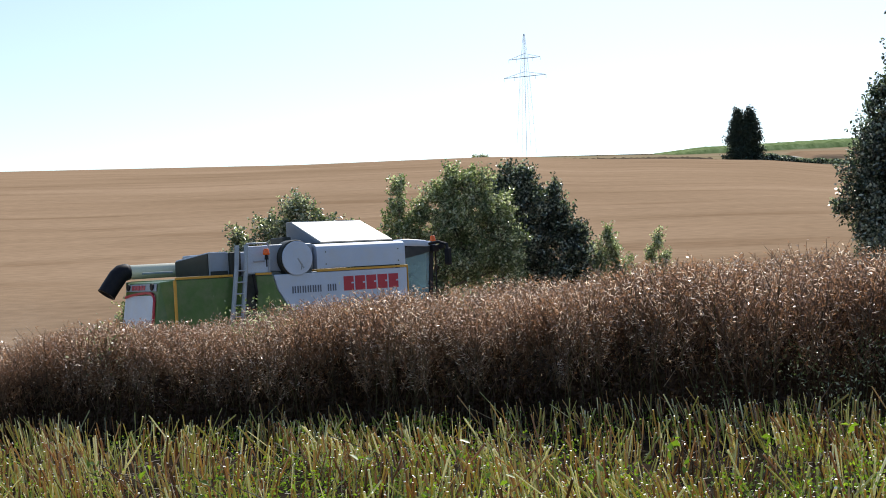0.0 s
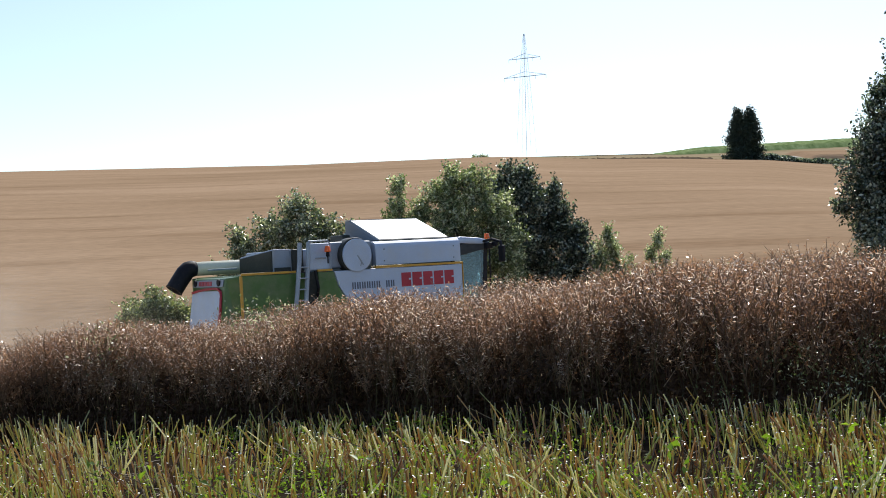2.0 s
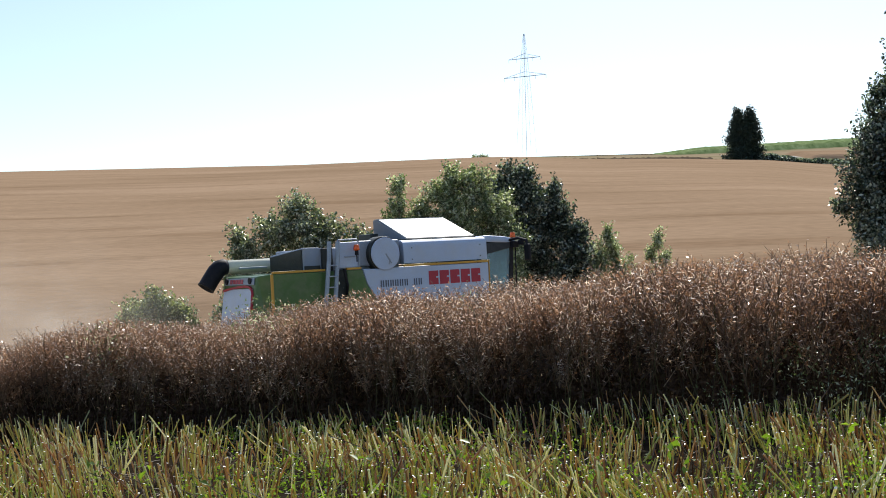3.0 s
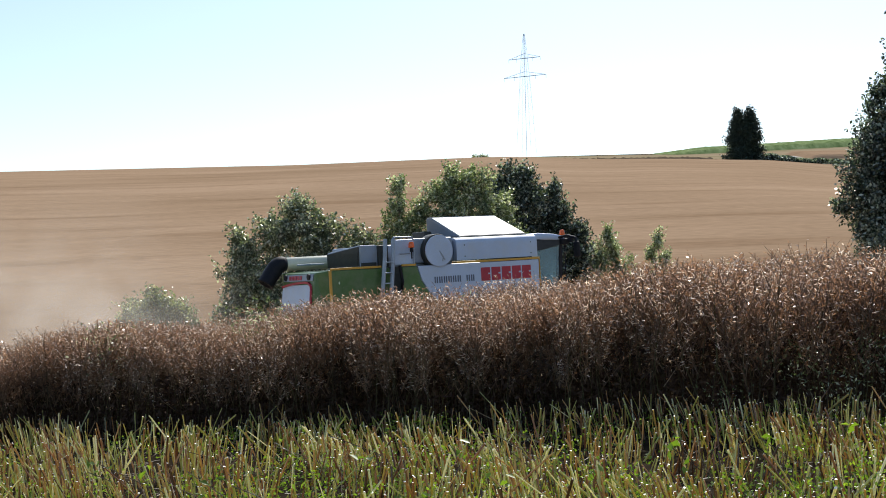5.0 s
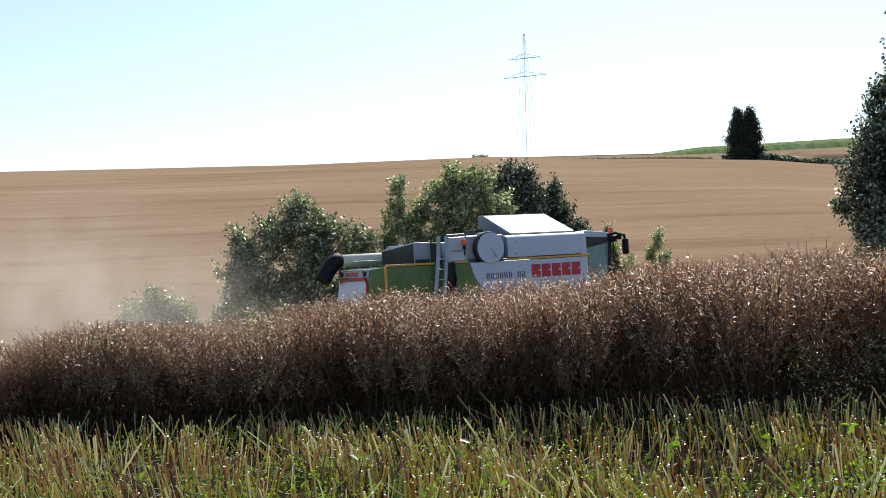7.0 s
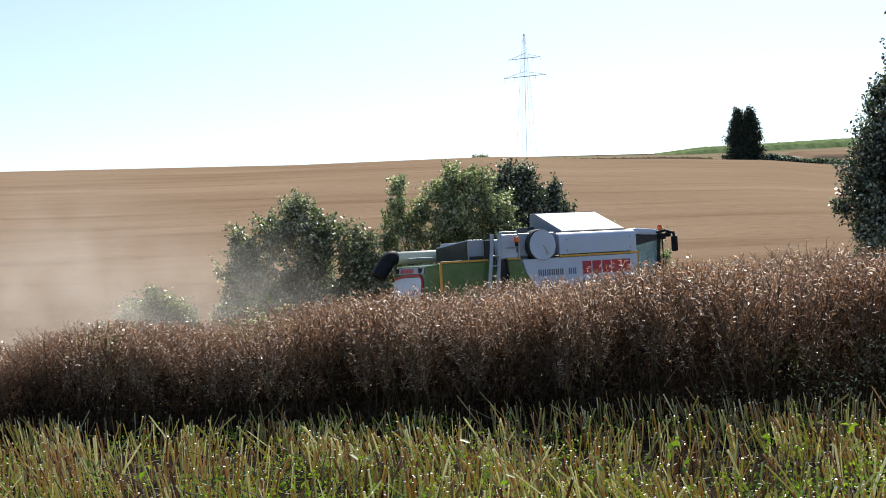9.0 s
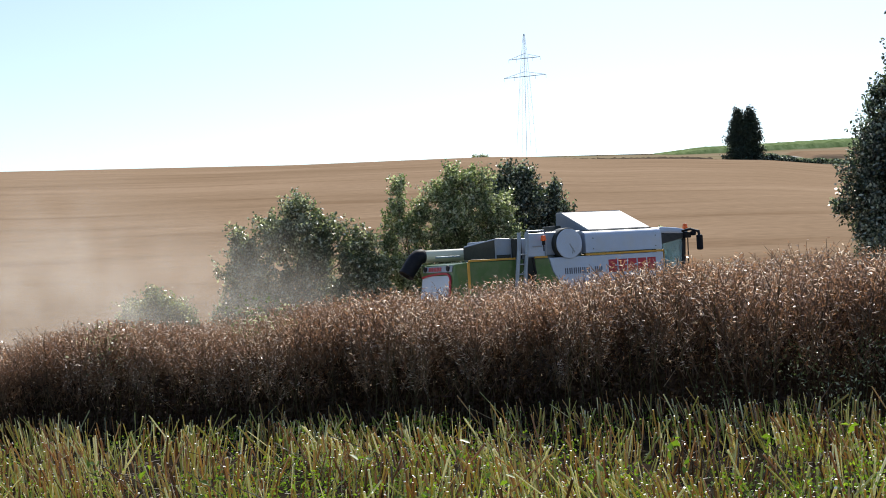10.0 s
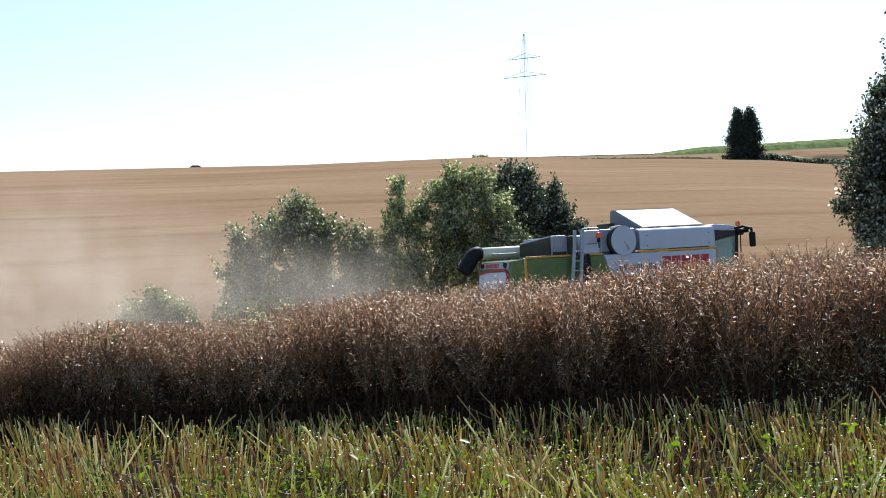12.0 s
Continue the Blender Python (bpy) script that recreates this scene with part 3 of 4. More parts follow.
# ---- standing rape ----
def rape_plant(rng, full):
    """One ripe rape plant, 1 m high: stem, branches and pods. Returns verts, quads, slot per quad (0 pods, 1 stems)."""
    lean = rng.normal(size=2) * 0.06
    nb = rng.integers(13, 16) if full else rng.integers(9, 12)
    z0 = np.sort(0.22 + 0.52 * rng.uniform(0, 1, nb) ** 0.5)
    a = rng.uniform(0, 2 * np.pi) + np.arange(nb) * 2.4
    out = rng.uniform(0.09, 0.24, nb)
    zt = np.clip(z0 + rng.uniform(0.20, 0.40, nb), 0.3, 1.0)
    A = np.stack([lean[0] * z0, lean[1] * z0, z0], 1)
    B = np.stack([lean[0] * zt + out * np.cos(a), lean[1] * zt + out * np.sin(a), zt], 1)
    V0, F0 = tubes(rng, np.concatenate([[(0, 0, 0.0)], A]), np.concatenate([[(lean[0], lean[1], 0.9)], B]), 0.0036, 0.0014, 3, 0.05)
    # pods stand off the upper branches
    per = 22 if full else 13
    s = np.tile(np.linspace(0.15, 1.0, per), nb) + rng.normal(size=nb * per) * 0.03
    k = np.repeat(np.arange(nb), per)
    C = A[k] + (B - A)[k] * s[:, None]
    d = unit(unit((B - A)[k]) * 0.35 + rng.normal(size=(len(k), 3)) * (0.85, 0.85, 0.6))
    L = rng.uniform(0.018, 0.038, (len(k), 1)) * (1.0 if full else 1.08)
    W = L * (0.092 if full else 0.102)
    side = unit(np.cross(d, rng.normal(size=(len(k), 3))))
    C = C + d * L * 0.5
    V1 = np.stack([C - d * L / 2, C + side * W, C + d * L / 2, C - side * W], 1).reshape(-1, 3)
    F1 = np.arange(len(k) * 4).reshape(-1, 4) + len(V0)
    return np.concatenate([V0, V1]), np.concatenate([F0, F1]), np.concatenate([np.ones(6, int), np.full(len(F0) - 6, 2), np.zeros(len(F1), int)])


def scatter(name, kinds, rng, P, turn, scale, lean, mats, label, category):
    """Many copies of a few plant forms, joined in one mesh."""
    VV, FF, SS = [], [], []
    base = 0
    pick = rng.integers(0, len(kinds), len(P))
    for k, (V, F, S) in enumerate(kinds):
        idx = np.where(pick == k)[0]
        if not len(idx):
            continue
        W = rotz(V[None], turn[idx][:, None]) * scale[idx][:, None, :]
        W[..., :2] += lean[idx][:, None, :] * W[..., 2:3]
        W = W + P[idx][:, None]
        VV.append(W.reshape(-1, 3))
        FF.append((F[None] + (base + np.arange(len(idx)) * len(V))[:, None, None]).reshape(-1, F.shape[1]))
        SS.append(np.tile(S, len(idx)))
        base += len(idx) * len(V)
    ob = from_arrays(name, np.concatenate(VV), np.concatenate(FF), mats, slots=np.concatenate(SS))
    return tagged(ob, label, category, kind="stuff")


def crop_height(x):
    return 1.44 + 0.045 * np.clip(x, -8, 8)


def rape_crop():
    rng = np.random.default_rng(41)
    full = [rape_plant(rng, True) for _ in range(10)]
    thin = [rape_plant(rng, False) for _ in range(8)]
    for name, kinds, d0, d1, per in (("rape_crop", full, 0.0, 2.0, 50), ("rape_crop", thin, 2.0, 6.0, 26), ("rape_crop", thin, 6.0, 30.0, 2.6)):
        x0, x1 = (-9.0, 8.5) if d1 < 7 else (-15.0, 19.0)
        n = int((x1 - x0) * (d1 - d0) * per)
        x = rng.uniform(x0, x1, n)
        y = crop_edge(x) + rng.uniform(d0, d1, n) + 0.18 * np.sin(1.3 * x) + 0.1 * np.sin(3.7 * x)
        ok = (y < path_y(x) - 3.3) | ((x > 11.5) & (y < 38))
        ok &= np.abs(x) < 0.40 * y + 0.9
        ok &= rng.uniform(0, 1, n) > 0.52 * smooth(0.6, 4.2, x) * (d1 < 7)       # a thinner stand on the higher ground
        x, y = x[ok], y[ok]
        n = len(x)
        bumps = 0.05 * np.sin(2.1 * x + 0.7 * y) + 0.04 * np.sin(0.9 * y - 1.7 * x) + rng.normal(size=n) * 0.035
        bumps += 0.06 * (rng.uniform(0, 1, n) > 0.985) + 0.07 * np.exp(-((x - 3.55) / 0.4) ** 2 - ((y - 14.2) / 0.8) ** 2)     # one taller tuft
        hgt = crop_height(x) * (1 + bumps)
        wide = hgt * rng.uniform(0.85, 1.25, n)
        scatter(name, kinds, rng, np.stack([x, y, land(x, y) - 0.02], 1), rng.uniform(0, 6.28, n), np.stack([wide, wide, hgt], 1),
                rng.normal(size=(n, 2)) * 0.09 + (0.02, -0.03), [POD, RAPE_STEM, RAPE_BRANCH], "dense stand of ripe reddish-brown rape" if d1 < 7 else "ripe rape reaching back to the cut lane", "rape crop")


rape_crop()


def crop_filler():
    """Dark filler shaped like dead leaves, added to keep light out of the rape's foot."""
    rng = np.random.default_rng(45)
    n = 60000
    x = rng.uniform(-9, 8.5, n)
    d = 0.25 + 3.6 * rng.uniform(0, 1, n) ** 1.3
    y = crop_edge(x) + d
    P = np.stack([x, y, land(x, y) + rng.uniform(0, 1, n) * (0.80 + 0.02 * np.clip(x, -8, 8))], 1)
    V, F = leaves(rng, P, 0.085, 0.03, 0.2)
    tagged(from_arrays("dead_leaves", V, F, [FILLER_LEAF]), "dark filler leaves added to block light in the foot of the crop", "dead leaves", kind="stuff")


crop_filler()


def crop_weeds():
    """Green weeds that have grown up through the rape."""
    rng = np.random.default_rng(43)
    spots = [(-2.2, 0.5, 1.48, 260), (-1.85, 0.6, 1.50, 150), (-4.0, 0.15, 1.30, 170), (-1.1, 0.9, 1.52, 60), (3.4, 0.2, 0.75, 200), (4.1, 0.1, 0.8, 220), (3.7, 0.0, 0.45, 200), (4.3, 0.1, 0.5, 160), (2.6, 0.0, 0.35, 120), (0.3, 1.0, 1.5, 50), (3.0, 2.4, 1.6, 70)]
    C = []
    for x, d, h, n in spots:
        y = float(crop_edge(x)) + d
        z = float(land(x, y))
        C.append(np.array((x, y, z + h * 0.86)) + rng.normal(size=(n, 3)) * (0.16, 0.16, 0.14))
    V, F = leaves(rng, np.concatenate(C), 0.042, 0.018, 0.6)
    tagged(from_arrays("weeds_in_crop", V, F, [LEAF_MID]), "green weeds grown up through the rape", "weeds", kind="stuff")


crop_weeds()


# ---- stubble in front ----
def stubble():
    rng = np.random.default_rng(47)
    n = 12500
    y = rng.uniform(5.6, 17.0, n)
    x = rng.uniform(-1, 1, n) * (0.40 * y + 0.9)
    rows = np.round(x / 0.125) * 0.125          # drilled in rows
    x = rows + rng.normal(size=n) * 0.03
    patch = np.sin(5.3 * x + 1.8 * y) + np.sin(4.7 * y - 2.9 * x + 1.0) + 0.7 * np.sin(1.9 * x + 0.8 * y) + rng.normal(size=n) * 0.8
    ok = (y < crop_edge(x) + 0.15) & (patch > -0.35)
    x, y = x[ok], y[ok]
    n = len(x)
    A = np.stack([x, y, land(x, y) - 0.02], 1)
    h = rng.uniform(0.27, 0.37, n) + 0.035 * np.sin(1.1 * x + y)
    lean = rng.normal(size=(n, 2)) * 0.17 + (-0.08, 0.0)
    lean[:, 0] += 0.16 * np.sin(2.3 * x + 1.1 * y) + 0.12 * np.sin(5.1 * y - 1.3 * x)
    flat = rng.uniform(0, 1, n) > 0.89
    lean[flat] += np.clip(rng.normal(size=(flat.sum(), 2)) * (0.6, 0.4), -0.9, 0.9)
    h[flat] *= 1.25
    h *= np.where(rng.uniform(0, 1, n) > 0.75, rng.uniform(0.5, 0.9, n), 1.0)
    B = A + np.stack([lean[:, 0] * h, lean[:, 1] * h, h], 1)
    r = 0.003 + 0.0058 * rng.uniform(0, 1, n) ** 1.3
    V, F = tubes(rng, A, B, r * 1.15, r, 5, 0.02)
    V, quads = V.reshape(n, 15, 3), F[:10]
    # the pale cut faces, a little askew
    d = unit(B - A)
    u = unit(np.cross(d, (0.0, 1.0, 0.2)))
    w = np.cross(d, u)
    a = np.arange(5) * 2 * np.pi / 5
    tilt = rng.normal(size=(n, 1, 1)) * 0.4
    ring = (u[:, None] * np.cos(a)[None, :, None] + w[:, None] * np.sin(a)[None, :, None]) * r[:, None, None] * 1.15 + d[:, None] * tilt * (np.cos(a)[None, :, None]) * r[:, None, None]
    top = B[:, None] + ring + d[:, None] * 0.003
    V = np.concatenate([V, top, (B + d * 0.004)[:, None]], 1)
    k = np.arange(5)
    f = np.concatenate([quads[:, [0, 1, 2]], quads[:, [0, 2, 3]], np.stack([np.full(5, 20), 15 + k, 15 + (k + 1) % 5], 1)])
    slot = np.repeat([0, 1], [20, 5])
    order = np.argsort(np.where((y > 7.1) & (np.abs(x) < 0.37 * y), y, y + 100))
    near, rest = order[:300], order[300:]
    def lay(name, idx, parent=None):
        F = (f[None] + (np.arange(len(idx)) * 21)[:, None, None]).reshape(-1, 3)
        return from_arrays(name, V[idx].reshape(-1, 3), F, [STALK, CUT_END], parent, np.tile(slot, len(idx)), True)
    field = tagged(lay("stubble", rest), "knee-high cut rape stubble, yellow-green and brown", "stubble", kind="stuff")
    for q in near:
        lay("stalk", [q], field)


stubble()


def litter():
    """Loose straw and broken stalks on the soil between the stubble."""
    rng = np.random.default_rng(53)
    n = 2000
    y = rng.uniform(5.6, 14.5, n)
    x = rng.uniform(-1, 1, n) * (0.40 * y + 0.9)
    P = np.stack([x, y, land(x, y) + rng.uniform(0.005, 0.06, n)], 1)
    a = rng.uniform(0, np.pi, n)
    d = np.stack([np.cos(a), np.sin(a), rng.normal(size=n) * 0.2], 1) * rng.uniform(0.05, 0.2, (n, 1))
    m = 70
    y = rng.uniform(7.4, 11.5, m)
    x = rng.uniform(-1, 1, m) * 0.38 * y
    Q = np.stack([x, y, land(x, y) + 0.02], 1)
    e = np.stack([rng.uniform(-0.75, 0.25, m), rng.normal(size=m) * 0.25, rng.uniform(0.25, 0.42, m)], 1)
    P, d = np.concatenate([P, Q + e / 2]), np.concatenate([d, e])
    V, F = tubes(rng, P - d / 2, P + d / 2, 0.0045, 0.0035, 3, 0.04)
    tagged(from_arrays("straw_litter", V, F, [STRAW]), "loose dry straw and chaff on the soil", "straw", kind="stuff")


litter()


def low_weeds():
    """Bindweed and volunteer seedlings between the stalks."""
    rng = np.random.default_rng(59)
    n = 1300
    y = 6.3 + 7.0 * rng.uniform(0, 1, n) ** 1.5
    x = rng.uniform(-1, 1, n) * (0.40 * y + 0.5)
    keep = (y < crop_edge(x)) & (np.sin(1.3 * x + 2.0) + np.sin(1.7 * y + 0.6 * x) + rng.normal(size=n) * 0.7 > -0.5)
    x, y = x[keep], y[keep]
    k = np.repeat(np.arange(len(x)), 22)
    z = land(x, y)
    C = np.stack([x, y, z], 1)[k] + np.stack([rng.normal(size=len(k)) * 0.09, rng.normal(size=len(k)) * 0.09, rng.uniform(0.03, 0.30, len(k)) * rng.uniform(0.5, 1.1, len(x))[k]], 1)
    V, F = leaves(rng, C, 0.034, 0.021, 0.9)
    tagged(from_arrays("weeds", V, F, [WEED]), "bright green low weeds between the stubble", "weeds", kind="stuff")
    big = np.array([(1.58, 8.5, 0.35), (0.27, 7.6, 0.34), (1.45, 7.6, 0.25), (-1.5, 7.6, 0.43), (-0.55, 8.3, 0.44), (-2.0, 8.0, 0.50), (1.62, 8.4, 0.28), (0.9, 8.0, 0.30), (2.3, 8.6, 0.33), (-2.6, 9.0, 0.42), (0.1, 8.8, 0.38), (2.9, 8.8, 0.36), (-0.9, 7.7, 0.38)])
    C = np.repeat(big, 4, 0)
    C[:, 2] += land(C[:, 0], C[:, 1])
    C = C + rng.normal(size=C.shape) * (0.05, 0.05, 0.03)
    V, F = leaves(rng, C, 0.07, 0.05, 1.2)
    tagged(from_arrays("bindweed_leaves", V, F, [WEED]), "broad bright green bindweed leaves", "weeds", kind="stuff")


low_weeds()


# ---- the combine harvester: x forward, y to its left, z up from the ground ----
def block(bm, x0, x1, y0, y1, z0, z1, bevel=0.03, seg=2):
    t = bmesh.new()
    bmesh.ops.create_cube(t, size=1, matrix=Matrix.Translation(((x0 + x1) / 2, (y0 + y1) / 2, (z0 + z1) / 2)) @ Matrix.Diagonal((x1 - x0, y1 - y0, z1 - z0, 1)))
    if bevel:
        bmesh.ops.bevel(t, geom=t.edges[:], offset=bevel, segments=seg, affect="EDGES", profile=0.5)
    join(bm, t)


def join(bm, t):
    m = bpy.data.meshes.new("scratch")
    t.to_mesh(m)
    t.free()
    bm.from_mesh(m)
    bpy.data.meshes.remove(m)


def slab(bm, outline, y0, y1, bevel=0.02):
    """An outline in x and z, given a thickness in y."""
    t = bmesh.new()
    f = t.faces.new([t.verts.new((x, y0, z)) for x, z in outline])
    r = bmesh.ops.extrude_face_region(t, geom=[f])
    bmesh.ops.translate(t, verts=[v for v in r["geom"] if isinstance(v, bmesh.types.BMVert)], vec=(0, y1 - y0, 0))
    bmesh.ops.recalc_face_normals(t, faces=t.faces)
    if bevel:
        bmesh.ops.bevel(t, geom=t.edges[:], offset=bevel, segments=2, affect="EDGES", profile=0.5)
    join(bm, t)


def drum(bm, centre, axis, r0, r1, length, sides=28, bevel=0.02):
    t = bmesh.new()
    q = Vector(axis).to_track_quat("Z", "Y").to_matrix().to_4x4()
    bmesh.ops.create_cone(t, cap_ends=True, segments=sides, radius1=r0, radius2=r1, depth=length, matrix=Matrix.Translation(centre) @ q)
    if bevel:
        bmesh.ops.bevel(t, geom=[e for e in t.edges if len(e.link_faces) == 2 and e.calc_face_angle(0) > 0.8], offset=bevel, segments=2, affect="EDGES", profile=0.5)
    join(bm, t)


def pipe(bm, points, r, sides=8):
    for a, b in zip(points, points[1:]):
        a, b = Vector(a), Vector(b)
        drum(bm, (a + b) / 2, b - a, r, r, (b - a).length + r, sides, 0)


def wheel(parent, x, y, r, w, name):
    hub = new(name)
    hub.parent = parent
    hub.location = (x, y, r)
    bm = bmesh.new()
    drum(bm, (0, 0, 0), (0, 1, 0), r * 0.95, r * 0.95, w, 36, 0.09)
    for k in range(22):                       # tread lugs
        a = 2 * math.pi * k / 22
        for s in (-1, 1):
            t = bmesh.new()
            bmesh.ops.create_cube(t, size=1, matrix=Matrix.Rotation(a + 0.07 * s, 4, "Y") @ Matrix.Translation((0, s * w * 0.24, r * 0.965)) @ Matrix.Rotation(0.5 * s, 4, "Z") @ Matrix.Diagonal((0.05, w * 0.5, r * 0.07, 1)))
            join(bm, t)
    part("tyre", bm, BLACK_RUBBER, hub)
    bm = bmesh.new()
    drum(bm, (0, 0, 0), (0, 1, 0), r * 0.55, r * 0.55, w + 0.02, 28, 0.03)
    drum(bm, (0, 0, 0), (0, 1, 0), r * 0.2, r * 0.2, w + 0.10, 16, 0.02)
    part("rim", bm, CREAM_PAINT, hub)
    return hub


def combine():
    root = tagged(new("combine_harvester"), "green and light grey combine harvester cutting the rape", "combine harvester")
    S = -1.55                                  # its right-hand side
    # chassis and body core
    bm = bmesh.new()
    block(bm, -3.6, 2.6, -1.40, 1.40, 0.95, 2.92, 0.05)
    part("body", bm, GREEN_PAINT, root)
    bm = bmesh.new()
    block(bm, -3.6, 3.0, -0.75, 0.75, 0.75, 1.0, 0.03)
    pipe(bm, [(1.9, -1.6, 0.9), (1.9, 1.6, 0.9)], 0.14, 12)
    pipe(bm, [(-2.7, -1.4, 0.62), (-2.7, 1.4, 0.62)], 0.10, 12)
    part("chassis", bm, BLACK_MESH, root)
    for side in (1, -1):
        y0, y1 = (S, S + 0.11) if side == 1 else (-S - 0.11, -S)
        # green rear panel and light front panel meet in a curve
        bm = bmesh.new()
        slab(bm, [(-3.66, 1.35), (-1.98, 1.35), (-1.98, 2.93), (-3.66, 2.93)], y0, y1)
        rear = part("rear_side_panel", bm, GREEN_PAINT, root, "green rear side panel")
        bm = bmesh.new()
        slab(bm, [(-1.60, 1.35), (0.10, 1.35)] + [(-0.35, 1.75), (-0.82, 2.2), (-1.05, 2.55), (-1.17, 2.93), (-1.60, 2.93)], y0 + 0.004 * side, y1)
        part("middle_side_panel", bm, GREEN_PAINT, root, "green panel under the engine platform")
        bm = bmesh.new()
        slab(bm, [(0.14, 1.35), (2.62, 1.35), (2.70, 1.6), (2.72, 2.93), (-1.15, 2.93), (-1.03, 2.55), (-0.80, 2.2), (-0.33, 1.75)], y0, y1)
        front = part("front_side_panel", bm, LIGHT_PAINT, root, "light blue-grey side panel with red marking")
        # yellow trim along the top and down the joints
        yy = (S - 0.012, S + 0.05) if side == 1 else (-S - 0.05, -S + 0.012)
        for x0, x1 in ((-3.66, -2.22), (-1.62, -1.2), (0.06, 2.72))[0 if side == 1 else 1:]:
            bm = bmesh.new()
            block(bm, x0, x1, *yy, 2.94, 2.995, 0.008)
            part("top_trim", bm, YELLOW_PAINT, root, "yellow trim strip")
        if side == 1:
            bm = bmesh.new()
            block(bm, -3.70, -3.64, *yy, 1.4, 2.93, 0.008)
            part("rear_trim", bm, YELLOW_PAINT, root, "yellow trim strip")
        bm = bmesh.new()
        block(bm, 2.73, 2.748, *yy, 1.6, 3.0, 0.008)
        part("front_trim", bm, YELLOW_PAINT, root, "yellow trim strip")
        # the maker's mark, as plain shapes
        ym = (S - 0.008, S + 0.02) if side == 1 else (-S - 0.02, -S + 0.008)
        w = 0.29
        for k in range(5):
            x0 = 0.80 + k * 0.335
            z0, z1 = 2.43, 2.79
            bm = bmesh.new()
            block(bm, x0, x0 + w, *ym, z0, z0 + 0.17, 0)
            block(bm, x0, x0 + w - 0.07, *ym, z0 + 0.17, z0 + 0.21, 0)
            block(bm, x0, x0 + w, *ym, z0 + 0.21, z1, 0)
            part("red_mark", bm, RED_PAINT, front, "red block of the maker's mark")
        for k in range(9):
            if k == 6:
                continue
            x0 = -0.66 + k * 0.142
            bm = bmesh.new()
            block(bm, x0, x0 + 0.035, *ym, 2.45, 2.62, 0)
            block(bm, x0 + 0.065, x0 + 0.10, *ym, 2.45, 2.62, 0)
            part("dark_mark", bm, DARK_PRINT, front, "small dark marking bar")
    # upper tank wall with rounded shoulder
    bm = bmesh.new()
    prof = [(-1.50, 3.02), (-1.50, 3.46)] + [(-1.50 + 0.16 - 0.16 * math.cos(radians(a)), 3.46 + 0.16 * math.sin(radians(a))) for a in (20, 40, 60, 80)] + [(-1.28, 3.63)]
    prof = prof + [(-y, z) for y, z in reversed(prof)]
    t = bmesh.new()
    f = t.faces.new([t.verts.new((0.10, y, z)) for y, z in prof])
    r = bmesh.ops.extrude_face_region(t, geom=[f])
    bmesh.ops.translate(t, verts=[v for v in r["geom"] if isinstance(v, bmesh.types.BMVert)], vec=(2.62, 0, 0))
    join(bm, t)
    tank = part("grain_tank", bm, LIGHT_PAINT, root, "light grey grain tank wall")
    for x in (0.35, 2.5):
        for z in (3.12, 3.42):
            bm = bmesh.new()
            drum(bm, (x, -1.503, z), (0, 1, 0), 0.016, 0.016, 0.02, 10, 0)
            part("fastener", bm, BLACK_MESH, tank)
    # pitched cover over the tank
    e0, e1, r0, r1, yo = 0.45, 2.58, 0.18, 2.24, 1.12
    def cover(pts_list, name, mat, label):
        bm = bmesh.new()
        for pts in pts_list:
            t = bmesh.new()
            vs = [t.verts.new(p) for p in pts]
            f = t.faces.new(vs)
            n = Vector(pts[1]) - Vector(pts[0])
            n = n.cross(Vector(pts[2]) - Vector(pts[0])).normalized() * 0.03
            r = bmesh.ops.extrude_face_region(t, geom=[f])
            bmesh.ops.translate(t, verts=[v for v in r["geom"] if isinstance(v, bmesh.types.BMVert)], vec=n)
            bmesh.ops.recalc_face_normals(t, faces=t.faces)
            join(bm, t)
        return part(name, bm, mat, tank, label)
    cover([[(e0, -yo, 3.66), (e1, -yo, 3.66), (r1, -0.1, 4.22), (r0, -0.1, 4.22)], [(e0, 0.62, 3.66), (r0, 0.1, 4.22), (r1, 0.1, 4.22), (e1, 0.62, 3.66)], [(r0, -0.13, 4.22), (r1, -0.13, 4.22), (r1, 0.13, 4.22), (r0, 0.13, 4.22)]], "tank_cover", WHITE_PAINT, "bright white pitched tank cover")
    cover([[(e0 + 0.01, -yo, 3.66), (r0 + 0.01, -0.13, 4.215), (r0 + 0.01, 0.13, 4.215), (e0 + 0.01, 0.62, 3.66)]], "cover_end", DIM_GREY, "grey sloping end of the tank cover")
    cover([[(e1 - 0.01, -yo, 3.66), (e1 - 0.01, 0.62, 3.66), (r1 - 0.01, 0.13, 4.215), (r1 - 0.01, -0.13, 4.215)]], "cover_end", DIM_GREY, "grey sloping end of the tank cover")
    bm = bmesh.new()
    block(bm, e0 - 0.05, e1 + 0.02, -yo - 0.05, 0.7, 3.625, 3.665, 0.01)
    block(bm, -0.12, 0.12, -0.2, 0.5, 3.5, 3.86, 0.03)
    part("cover_rim", bm, BLACK_MESH, tank, "dark rim under the cover")
    # engine deck, rotary screen
    bm = bmesh.new()
    block(bm, -2.2, 0.1, -1.25, 1.40, 2.9, 3.52, 0.05)
    block(bm, -1.20, 0.06, -1.38, -1.0, 3.0, 3.66, 0.05)
    part("engine_deck", bm, GREY_PAINT, root, "grey engine compartment")
    bm = bmesh.new()
    drum(bm, (-0.50, -1.34, 3.30), (0, 1, 0), 0.45, 0.45, 0.40, 40, 0.02)
    housing = part("screen_housing", bm, BLACK_MESH, root, "dark drum of the radiator screen", True)
    bm = bmesh.new()
    drum(bm, (-0.50, -1.575, 3.30), (0, 1, 0), 0.43, 0.40, 0.07, 44, 0.03)
